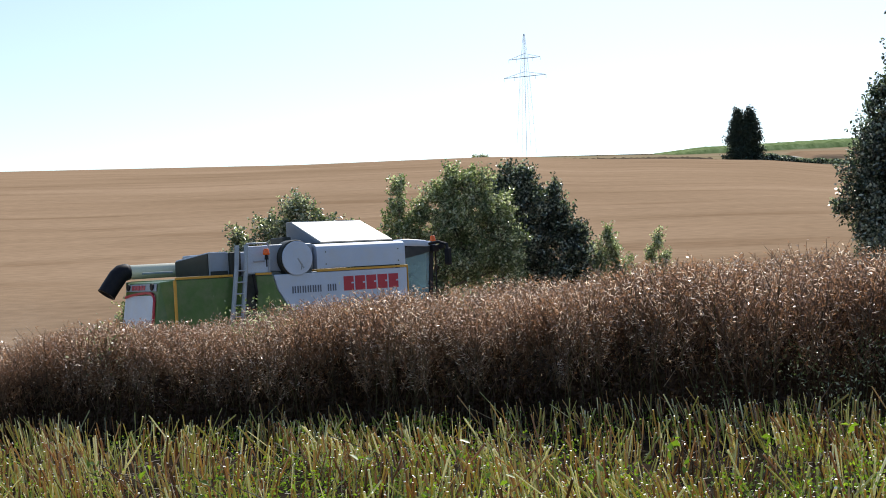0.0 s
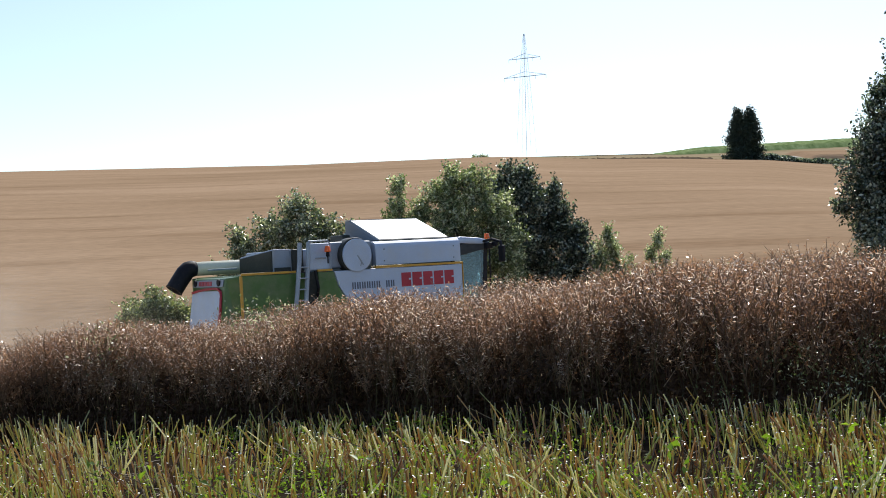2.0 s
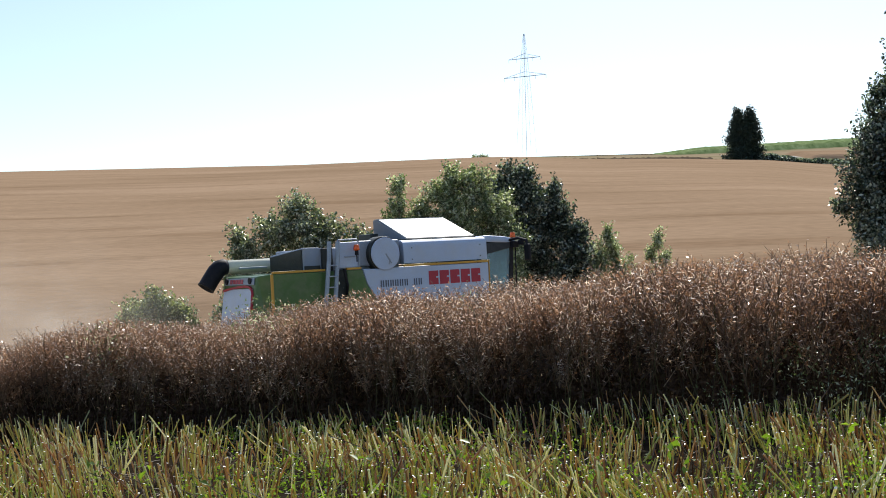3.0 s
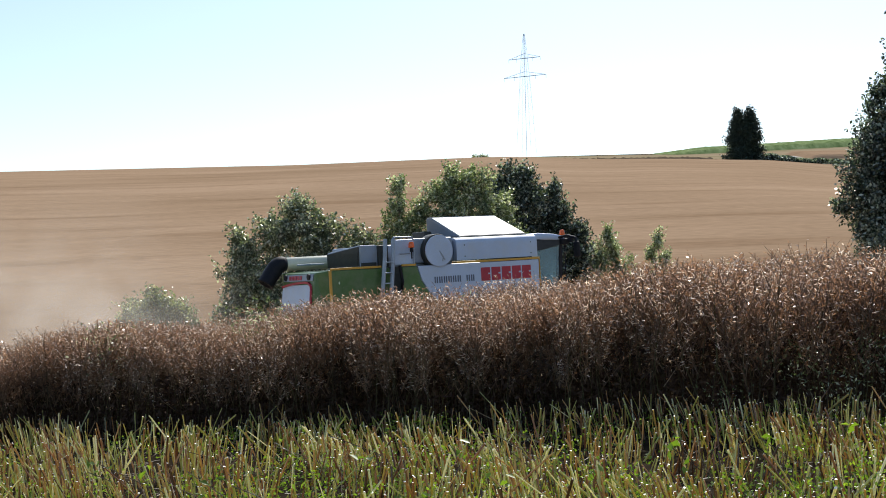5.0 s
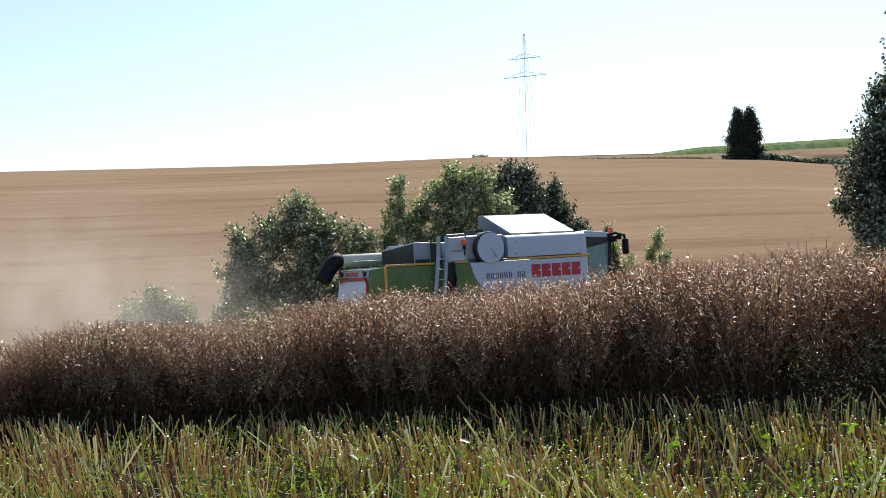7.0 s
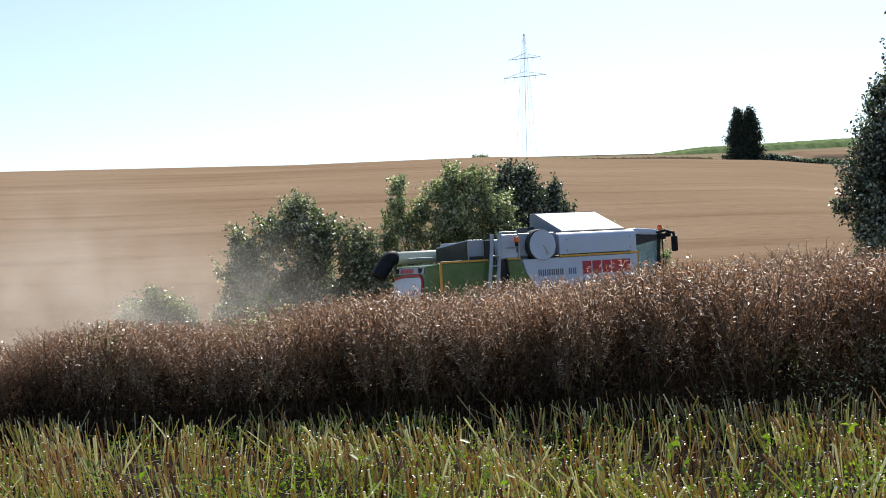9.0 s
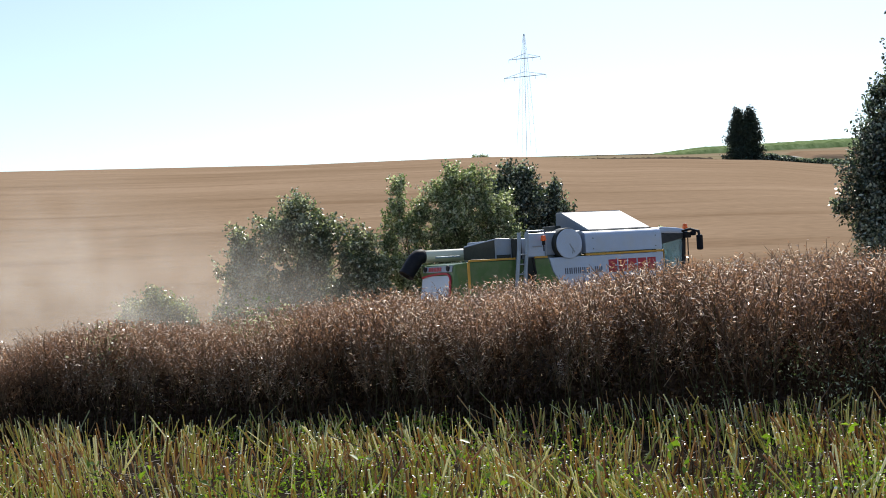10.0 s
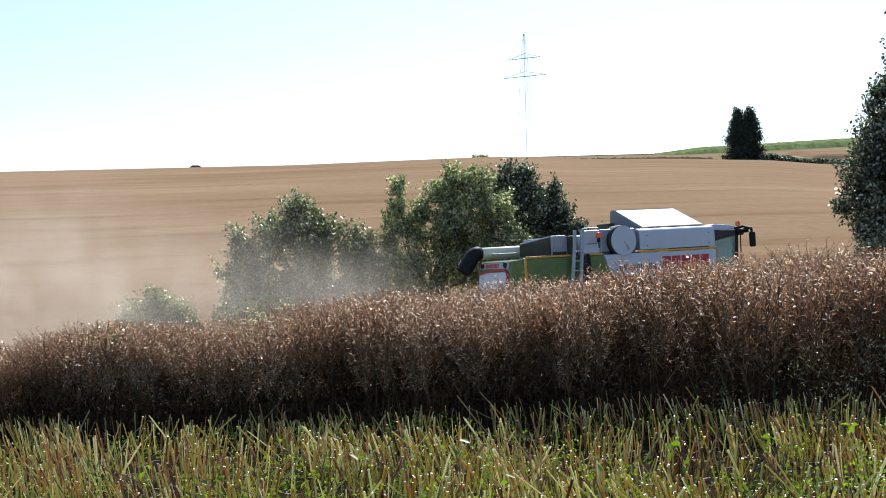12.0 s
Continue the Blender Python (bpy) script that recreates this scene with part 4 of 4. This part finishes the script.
    part("screen_disc", bm, LIGHT_PAINT, housing, "light round radiator screen")
    bm = bmesh.new()
    beam(bm, (-0.50, -1.605, 3.30), (-0.34, -1.605, 3.05), 0.03)
    beam(bm, (-0.38, -1.605, 3.16), (-0.42, -1.605, 3.02), 0.025)
    part("wiper_arm", bm, GREY_PAINT, housing)
    bm = bmesh.new()
    block(bm, -1.87, -1.22, -1.52, -1.46, 2.98, 3.64, 0.03)
    panel = part("platform_panel", bm, LIGHT_PAINT, root, "pale platform panel")
    bm = bmesh.new()
    pipe(bm, [(-1.90, -1.55, 3.0), (-1.88, -1.55, 3.62), (-1.82, -1.55, 3.70), (-1.30, -1.55, 3.70), (-1.23, -1.55, 3.62), (-1.25, -1.55, 3.0)], 0.02)
    pipe(bm, [(-1.66, -1.58, 3.27), (-1.38, -1.58, 3.27)], 0.018)
    part("handrail", bm, STEEL, root, "pale steel handrail loop")
    def beacon(x, y, z):
        bm = bmesh.new()
        drum(bm, (x, y, z - 0.10), (0, 0, 1), 0.05, 0.04, 0.12, 14, 0)
        pipe(bm, [(x, y, z - 0.32), (x, y, z - 0.1)], 0.018)
        stand = part("beacon_base", bm, BLACK_RUBBER, root, "black beacon stand")
        bm = bmesh.new()
        drum(bm, (x, y, z + 0.03), (0, 0, 1), 0.085, 0.06, 0.15, 18, 0.02)
        part("beacon_lens", bm, ORANGE, stand, "orange warning beacon", True)
    beacon(-1.38, -1.68, 3.46)
    beacon(4.08, -0.85, 3.63)
    # ladder to the platform
    bm = bmesh.new()
    pipe(bm, [(-2.13, -1.66, 3.64), (-2.17, -1.68, 3.2), (-2.46, -1.74, 1.3)], 0.055)
    pipe(bm, [(-1.89, -1.66, 3.64), (-1.93, -1.68, 3.2), (-2.18, -1.74, 1.3)], 0.055)
    ladder = part("ladder", bm, STEEL, root, "pale steel access ladder")
    for k in range(7):
        z = 1.45 + 0.27 * k
        y = -1.74 + 0.06 * (z - 1.3) / 1.9
        x = -2.45 + 0.28 * (z - 1.3) / 1.9
        bm = bmesh.new()
        block(bm, x, x + 0.27, y - 0.06, y + 0.06, z - 0.015, z + 0.015, 0.006)
        part("rung", bm, STEEL, ladder)
    # engine hood: grey side, dark ventilated back that drops away to the far side
    bm = bmesh.new()
    t = bmesh.new()
    lo = [(-2.66, -1.24), (-2.18, -1.24), (-2.18, 0.9), (-2.74, 0.55)]
    hi = [3.55, 3.54, 3.44, 3.40]
    a = [t.verts.new((x, y, 2.95)) for x, y in lo]
    b = [t.verts.new((x, y, z)) for (x, y), z in zip(lo, hi)]
    t.faces.new(a), t.faces.new(b)
    for k in range(4):
        t.faces.new((a[k], a[(k + 1) % 4], b[(k + 1) % 4], b[k]))
    bmesh.ops.recalc_face_normals(t, faces=t.faces)
    bmesh.ops.bevel(t, geom=t.edges[:], offset=0.03, segments=2, affect="EDGES", profile=0.5)
    join(bm, t)
    hood = part("engine_hood", bm, GREY_PAINT, root, "grey engine hood")
    bm = bmesh.new()
    t = bmesh.new()
    f = t.faces.new([t.verts.new(p) for p in ((-2.665, -1.20, 3.0), (-2.742, 0.52, 3.0), (-2.742, 0.52, 3.36), (-2.665, -1.20, 3.51))])
    r = bmesh.ops.extrude_face_region(t, geom=[f])
    bmesh.ops.translate(t, verts=[v for v in r["geom"] if isinstance(v, bmesh.types.BMVert)], vec=(-0.02, 0, 0))
    join(bm, t)
    grille = part("grille", bm, BLACK_MESH, hood, "dark ventilation grille")
    for k in range(9):
        bm = bmesh.new()
        z = 3.03 + 0.04 * k
        beam(bm, (-2.695, -1.16, z), (-2.768, 0.48, z), 0.014)
        part("louver", bm, BLACK_MESH, grille)
    # dark block stands in for the shaded gap under the hood's side
    bm = bmesh.new()
    block(bm, -2.64, -2.20, -1.262, -1.235, 2.97, 3.09, 0.008)
    part("hood_gap_shade", bm, BLACK_MESH, hood)
    bm = bmesh.new()
    block(bm, -3.62, -2.7, -1.3, 1.3, 2.90, 2.945, 0.01)
    part("rear_deck", bm, GREEN_PAINT, root, "green rear deck")
    bm = bmesh.new()
    pipe(bm, [(-1.72, -1.62, 2.95), (-1.66, -1.64, 2.55), (-1.62, -1.5, 2.35)], 0.035)
    part("hose", bm, BLACK_RUBBER, root, "black hose beside the ladder")
    # dark blocks put the recess shade behind the ladder into colour
    bm = bmesh.new()
    block(bm, -1.99, -1.59, -1.46, -1.38, 1.4, 2.95, 0.01)
    block(bm, -2.17, -1.88, -1.34, -1.2, 2.95, 3.52, 0.02)
    part("recess_shade", bm, BLACK_MESH, root, "dark blocks for the shade of the recess behind the ladder")
    # straw hood at the rear, narrower than the body; its back carries lights, badge and a framed flap
    def hull(bm, rear, fore):
        """A body between a rear and a fore rectangle, each (x low, x high, half width, z low, z high)."""
        t = bmesh.new()
        v = []
        for xl, xh, w, zl, zh in (rear, fore):
            v.append([t.verts.new(p) for p in ((xl, -w, zl), (xl, w, zl), (xh, w, zh), (xh, -w, zh))])
        t.faces.new(v[0]), t.faces.new(v[1])
        for k in range(4):
            t.faces.new((v[0][k], v[0][(k + 1) % 4], v[1][(k + 1) % 4], v[1][k]))
        bmesh.ops.recalc_face_normals(t, faces=t.faces)
        bmesh.ops.bevel(t, geom=t.edges[:], offset=0.03, segments=2, affect="EDGES", profile=0.5)
        join(bm, t)
    bm = bmesh.new()
    hull(bm, (-4.10, -3.83, 1.0, 1.2, 2.90), (-3.6, -3.6, 1.32, 1.0, 2.93))
    straw = part("straw_hood", bm, GREEN_PAINT, root, "green straw hood")
    def back_x(z):
        return -4.10 + 0.27 * (z - 1.2) / 1.70 - 0.012
    def on_back(name, y0, y1, z0, z1, mat, parent, label="", proud=0.012):
        bm = bmesh.new()
        t = bmesh.new()
        pts = [(back_x(z) , y, z) for y, z in ((y0, z0), (y1, z0), (y1, z1), (y0, z1))]
        f = t.faces.new([t.verts.new(p) for p in pts])
        r = bmesh.ops.extrude_face_region(t, geom=[f])
        bmesh.ops.translate(t, verts=[v for v in r["geom"] if isinstance(v, bmesh.types.BMVert)], vec=(-proud, 0, 0))
        join(bm, t)
        return part(name, bm, mat, parent, label)
    flap = on_back("rear_flap", -0.86, 0.93, 1.35, 2.60, LIGHT_PAINT, straw, "light grey rear flap")
    # one red band arches over the flap and turns down beside it
    band = [(0.93, 2.56), (0.55, 2.61), (0.1, 2.645), (-0.4, 2.665), (-0.68, 2.65), (-0.83, 2.58), (-0.90, 2.45), (-0.93, 2.2), (-0.94, 1.4)]
    bm = bmesh.new()
    for (ya, za), (yb, zb) in zip(band, band[1:]):
        beam(bm, (back_x(za) - 0.012, ya, za), (back_x(zb) - 0.012, yb, zb), 0.055)
    part("red_stripe", bm, RED_PAINT, straw, "red band arching over the flap")
    badge = on_back("badge_plate", -0.93, 0.92, 2.70, 2.87, GREY_PAINT, straw, "pale plate with badge and lamps", 0.015)
    for k in range(5):
        on_back("badge_mark", 0.42 - 0.17 * k, 0.55 - 0.17 * k, 2.73, 2.84, RED_PAINT, badge, "", 0.025)
    for y in (-0.70, 0.76):
        bm = bmesh.new()
        drum(bm, (back_x(2.80) - 0.03, y, 2.80), (1, 0, 0), 0.085, 0.085, 0.05, 18, 0.01)
        part("rear_lamp", bm, BLACK_RUBBER, badge, "dark round rear lamp")
    # unloading auger folded back on the far side
    bm = bmesh.new()
    drum(bm, (-1.70, 1.42, 3.18), (1, 0, 0.004), 0.18, 0.18, 4.1, 28, 0.01)
    auger = part("unloading_auger", bm, CREAM_PAINT, root, "cream unloading auger tube folded to the rear", True)
    bm = bmesh.new()
    block(bm, -3.4, -2.6, 1.05, 1.1, 3.10, 3.15, 0.01)
    part("auger_bracket", bm, STEEL, auger)
    bm = bmesh.new()
    bend = [(-3.66, 3.18, 0.0, 0.19), (-3.76, 3.18, 0.0, 0.22), (-3.87, 3.15, 24.0, 0.23), (-3.96, 3.07, 48.0, 0.23), (-4.10, 2.89, 54.0, 0.225), (-4.25, 2.68, 54.0, 0.225), (-4.27, 2.65, 54.0, 0.235), (-4.27, 2.65, 54.0, 0.20), (-4.08, 2.92, 54.0, 0.19)]
    rings = []
    for cx, cz, turn, rr in bend:
        cx, a = cx + 0.06, radians(turn)
        rings.append([bm.verts.new((cx - rr * math.sin(a) * math.cos(q) * 1.0, 1.42 + rr * math.sin(q), cz + rr * math.cos(a) * math.cos(q))) for q in (2 * math.pi * k / 24 for k in range(24))])
    for p, q in zip(rings, rings[1:]):
        for k in range(24):
            bm.faces.new((p[k], p[(k + 1) % 24], q[(k + 1) % 24], q[k]))
    bm.faces.new(rings[0]), bm.faces.new(rings[-1])
    part("auger_spout", bm, BLACK_RUBBER, auger, "black rubber auger spout", True)
    # cab
    bm = bmesh.new()
    slab(bm, [(2.74, 3.50), (3.75, 3.44), (4.05, 3.46), (4.05, 3.54), (3.7, 3.62), (3.1, 3.67), (2.74, 3.64)], -1.02, 1.02, 0.04)
    cab = part("cab_roof", bm, LIGHT_PAINT, root, "pale rounded cab roof", True)
    bm = bmesh.new()
    for s in (-1, 1):
        beam(bm, (2.84, s * 0.98, 1.55), (2.80, s * 0.98, 3.52), 0.09)
        beam(bm, (3.78, s * 0.95, 1.55), (3.92, s * 0.92, 3.48), 0.13)
        beam(bm, (2.84, s * 0.98, 1.58), (3.78, s * 0.95, 1.58), 0.09)
        beam(bm, (2.80, s * 0.98, 3.48), (3.92, s * 0.92, 3.46), 0.08)
    beam(bm, (3.78, -0.95, 1.58), (3.78, 0.95, 1.58), 0.09)
    part("cab_frame", bm, BLACK_RUBBER, root, "dark cab pillars")
    bm = bmesh.new()
    block(bm, 2.76, 3.75, -0.95, 0.95, 1.35, 1.54, 0.03)
    part("cab_floor", bm, BLACK_MESH, root)
    bm = bmesh.new()
    block(bm, 2.70, 2.76, -0.95, 0.95, 1.4, 3.48, 0.02)
    part("cab_back_wall", bm, GREY_PAINT, root)
    for s in (-1, 1):
        bm = bmesh.new()
        slab(bm, [(2.78, 1.5), (3.06, 1.5), (3.04, 3.46), (2.78, 3.48)], s * 1.0, s * 0.965, 0.008)
        part("cab_quarter", bm, CREAM_PAINT, root, "pale rear cab quarter panel")
    bm = bmesh.new()
    slab(bm, [(2.80, 3.46), (4.16, 3.47), (4.20, 3.40), (3.86, 3.30), (3.0, 3.14), (2.80, 3.12)], -1.005, 1.005, 0.015)
    part("roof_fascia", bm, SEAT_CLOTH, root, "dark fascia and sun visor under the roof")
    bm = bmesh.new()
    pipe(bm, [(4.02, -0.98, 1.7), (4.06, -0.98, 3.3)], 0.018)
    part("front_handrail", bm, BLACK_RUBBER, root, "thin upright grab rail before the cab")
    bm = bmesh.new()
    block(bm, 3.0, 3.5, 0.45, 0.85, 1.55, 2.75, 0.05)
    part("console", bm, SEAT_CLOTH, root, "dark cab console")
    for s in (-1, 1):
        bm = bmesh.new()
        slab(bm, [(3.08, 1.62), (3.74, 1.62), (3.87, 3.43), (3.06, 3.45)], s * 0.985, s * 0.975, 0)
        w = part("side_window", bm, GLASS, root, "pale green tinted side window")
        w.visible_shadow = False
    bm = bmesh.new()
    t = bmesh.new()
    t.faces.new([t.verts.new(p) for p in ((3.80, -0.9, 1.62), (3.80, 0.9, 1.62), (3.94, 0.88, 3.43), (3.94, -0.88, 3.43))])
    r = bmesh.ops.extrude_face_region(t, geom=t.faces[:])
    bmesh.ops.translate(t, verts=[v for v in r["geom"] if isinstance(v, bmesh.types.BMVert)], vec=(0.01, 0, 0))
    join(bm, t)
    w = part("windscreen", bm, GLASS, root, "large tinted windscreen")
    w.visible_shadow = False
    bm = bmesh.new()
    block(bm, 2.95, 3.4, -0.25, 0.25, 1.75, 1.9, 0.05)
    block(bm, 2.88, 3.0, -0.25, 0.25, 1.9, 2.6, 0.05)
    part("seat", bm, SEAT_CLOTH, root, "empty dark driver's seat")
    bm = bmesh.new()
    pipe(bm, [(3.70, -0.55, 1.55), (3.55, -0.2, 2.1)], 0.03)
    drum(bm, (3.53, 0.0, 2.15), (-0.5, 0, 1), 0.19, 0.19, 0.03, 20, 0)
    part("steering_column", bm, BLACK_RUBBER, root)
    for s in (-1, 1):
        bm = bmesh.new()
        pipe(bm, [(3.80, s * 0.95, 3.50), (4.00, s * 1.2, 3.56), (4.05, s * 1.52, 3.48), (4.05, s * 1.56, 3.36)], 0.04)
        block(bm, 3.86, 4.06, s * 1.05 - 0.12, s * 1.05 + 0.12, 3.30, 3.48, 0.03)
        block(bm, 3.98, 4.08, s * 1.3 - 0.09, s * 1.3 + 0.09, 3.36, 3.50, 0.03)
        arm = part("mirror_arm", bm, BLACK_RUBBER, root, "black mirror arm")
        bm = bmesh.new()
        block(bm, 4.0, 4.10, s * 1.56 - 0.12, s * 1.56 + 0.12, 2.92, 3.38, 0.045)
        part("mirror", bm, BLACK_RUBBER, arm, "black mirror housing")
    wheels = []
    for s in (-1, 1):
        wheels.append((wheel(root, 1.9, s * 1.32, 0.88, 0.62, "front_wheel"), 0.88))
        wheels.append((wheel(root, -2.7, s * 1.25, 0.60, 0.42, "rear_wheel"), 0.60))
    return root, wheels


harvester, wheels = combine()


# ---- a car on the road behind the crest ----
def passing_car():
    root = tagged(new("car"), "silver-grey car on the road behind the crest", "car")
    bm = bmesh.new()
    slab(bm, [(-2.1, 0.30), (2.1, 0.30), (2.15, 0.62), (1.85, 0.82), (1.0, 0.92), (-1.95, 0.95), (-2.15, 0.6)], -0.86, 0.86, 0.05)
    part("body", bm, CAR_PAINT, root)
    bm = bmesh.new()
    slab(bm, [(-1.9, 0.93), (1.05, 0.93), (0.35, 1.36), (-1.35, 1.38)], -0.74, 0.74, 0.03)
    part("window", bm, DARK_PRINT, root, "dark car windows")
    bm = bmesh.new()
    slab(bm, [(-1.5, 1.36), (0.42, 1.35), (0.2, 1.43), (-1.2, 1.46)], -0.72, 0.72, 0.02)
    part("roof", bm, CAR_PAINT, root)
    for x in (-1.35, 1.35):
        for y in (-0.78, 0.78):
            bm = bmesh.new()
            drum(bm, (x, y, 0.32), (0, 1, 0), 0.32, 0.32, 0.2, 20, 0.03)
            part("wheel", bm, BLACK_RUBBER, root)
    return root


car = passing_car()

# ---- dust and chaff thrown up behind the machine ----
def puff(seed, size):
    """A drifting cloud of dust: a shallow bowl-shaped wavy veil, fading towards its rim."""
    rng = np.random.default_rng(seed)
    rings, spokes = 9, 28
    turn = radians(rng.uniform(-12, 12))
    p = rng.uniform(0, 6.28, 4)
    r = np.concatenate([[0.0], np.repeat(np.arange(1, rings + 1) / rings, spokes)])
    a = np.concatenate([[0.0], np.tile(np.arange(spokes) * 2 * np.pi / spokes, rings)])
    u, w = r * np.cos(a), r * np.sin(a)
    deep = 0.10 * np.sin(3.1 * u + p[0]) * np.cos(2.3 * w + p[1]) + 0.04 * np.sin(6 * w + p[2]) + 0.22 * (u * u + 0.5 * w * w) * (1 if seed % 2 else -1)
    V = rotz(np.stack([u, deep, w], 1), np.full(len(u), turn)) * size
    UV = np.stack([u, w], 1)
    F = [(0, 1 + q, 1 + (q + 1) % spokes) for q in range(spokes)]
    for g in range(rings - 1):
        o = 1 + g * spokes
        for q in range(spokes):
            F += [(o + q, o + spokes + q, o + spokes + (q + 1) % spokes), (o + q, o + spokes + (q + 1) % spokes, o + (q + 1) % spokes)]
    F = np.array(F)
    ob = from_arrays("dust_cloud", V, F, [DUST], soft=True)
    layer = ob.data.uv_layers.new(name="UVMap")
    layer.data.foreach_set("uv", UV[F.ravel()].astype(np.float32).ravel())
    return tagged(ob, "thin beige dust and chaff drifting behind the harvester", "dust", "dust behind the harvester", "stuff")


# each puff: time at which it leaves the machine, half size across, along and up
PUFFS = [(-2.2, (4.4, 1.4, 3.6)), (-0.5, (4.2, 1.4, 4.2)), (1.0, (4.0, 1.4, 4.2)), (2.4, (3.4, 1.3, 3.8)), (4.2, (2.9, 1.2, 3.0)), (6.0, (2.7, 1.1, 2.6)),
         (7.5, (2.7, 1.0, 2.6)), (8.8, (2.7, 1.0, 2.7)), (9.8, (2.7, 1.0, 2.8)), (10.6, (2.5, 1.0, 2.6)), (11.2, (2.3, 0.9, 2.3))]
clouds = [puff(70 + k, np.array(s)) for k, (t, s) in enumerate(PUFFS)]


# ---- what moves ----
def motions():
    rows = [(0.0, -3.97, 31.29, -0.941, 35.6), (1.0, -3.24, 31.83, -0.906, 34.6), (2.0, -2.53, 32.35, -0.872, 33.6), (3.0, -1.81, 32.85, -0.837, 32.6),
            (4.0, -1.10, 33.33, -0.803, 31.6), (5.0, -0.38, 33.79, -0.768, 30.7), (6.0, 0.35, 34.23, -0.733, 29.7), (7.0, 1.08, 34.65, -0.699, 28.7),
            (8.0, 1.84, 35.05, -0.664, 27.7), (9.0, 2.61, 35.44, -0.630, 26.7), (10.0, 3.41, 35.80, -0.595, 25.8), (11.0, 4.24, 36.15, -0.560, 24.8),
            (12.0, 5.10, 36.47, -0.526, 23.8)]
    places = [(t, pose(x, y, z, 0, -2.2, a)) for t, x, y, z, a in rows]
    walk(harvester, places)
    drive = []
    for t in (0.0, 4.0, 8.0, 10.5, 11.2, 11.4, 11.5, 11.6, 11.7, 11.8, 11.9, 12.0):
        x = -57.0 - 26.5 * (12.0 - t)
        z0, z1 = float(land(x - 1.4, 285.0)), float(land(x + 1.4, 285.0))
        drive.append((t, pose(x, 285.0, (z0 + z1) / 2 + 0.02, 0, -math.degrees(math.atan2(z1 - z0, 2.8)), 0)))
    walk(car, drive)
    # wheels roll as far as the machine goes
    for hub, r in wheels:
        gone, steps = 0.0, []
        at = hub.location.copy()
        fine = []
        for (t0, m0), (t1, m1) in zip(places, places[1:]):
            step = (m1.translation - m0.translation).length
            if not fine:
                fine.append((t0, 0.0))
            fine.append(((t0 + t1) / 2, gone + step / 2))
            gone += step
            fine.append((t1, gone))
        walk(hub, [(t, Matrix.Translation(at) @ Matrix.Rotation(d / r, 4, "Y")) for t, d in fine])
    # dust: carried low behind the machine until it is let go, then it rises and drifts
    def tail(t):
        t = max(t, -8.0)
        if t >= 0:
            k = min(int(t), 11)
            f = t - k
            return places[k][1].lerp(places[k + 1][1], f) @ Vector((-5.0, 0.0, 0.9))
        return places[0][1] @ Vector((-5.0 + 0.88 * t, 0.0, 0.9))
    for k, (cloud, (t_out, size)) in enumerate(zip(clouds, PUFFS)):
        path = []
        for t in range(0, 13):
            if t <= t_out:
                p = tail(t) + Vector((-0.5, 0.8, -1.3 - size[2]))
            else:
                age = t - t_out
                rise = 1 - math.exp(-age / (1.1 if size[2] < 3.1 else 2.0))
                p = tail(t_out) + Vector((-0.5 - 0.14 * age, 0.8 + 0.1 * age, -1.3 - size[2] + (size[2] + 1.9 + 0.4 * (k % 3)) * rise + 0.10 * age))
            path.append((float(t), pose(*p, 0, 0, 1.5 * (t - t_out))))
        walk(cloud, path)


motions()
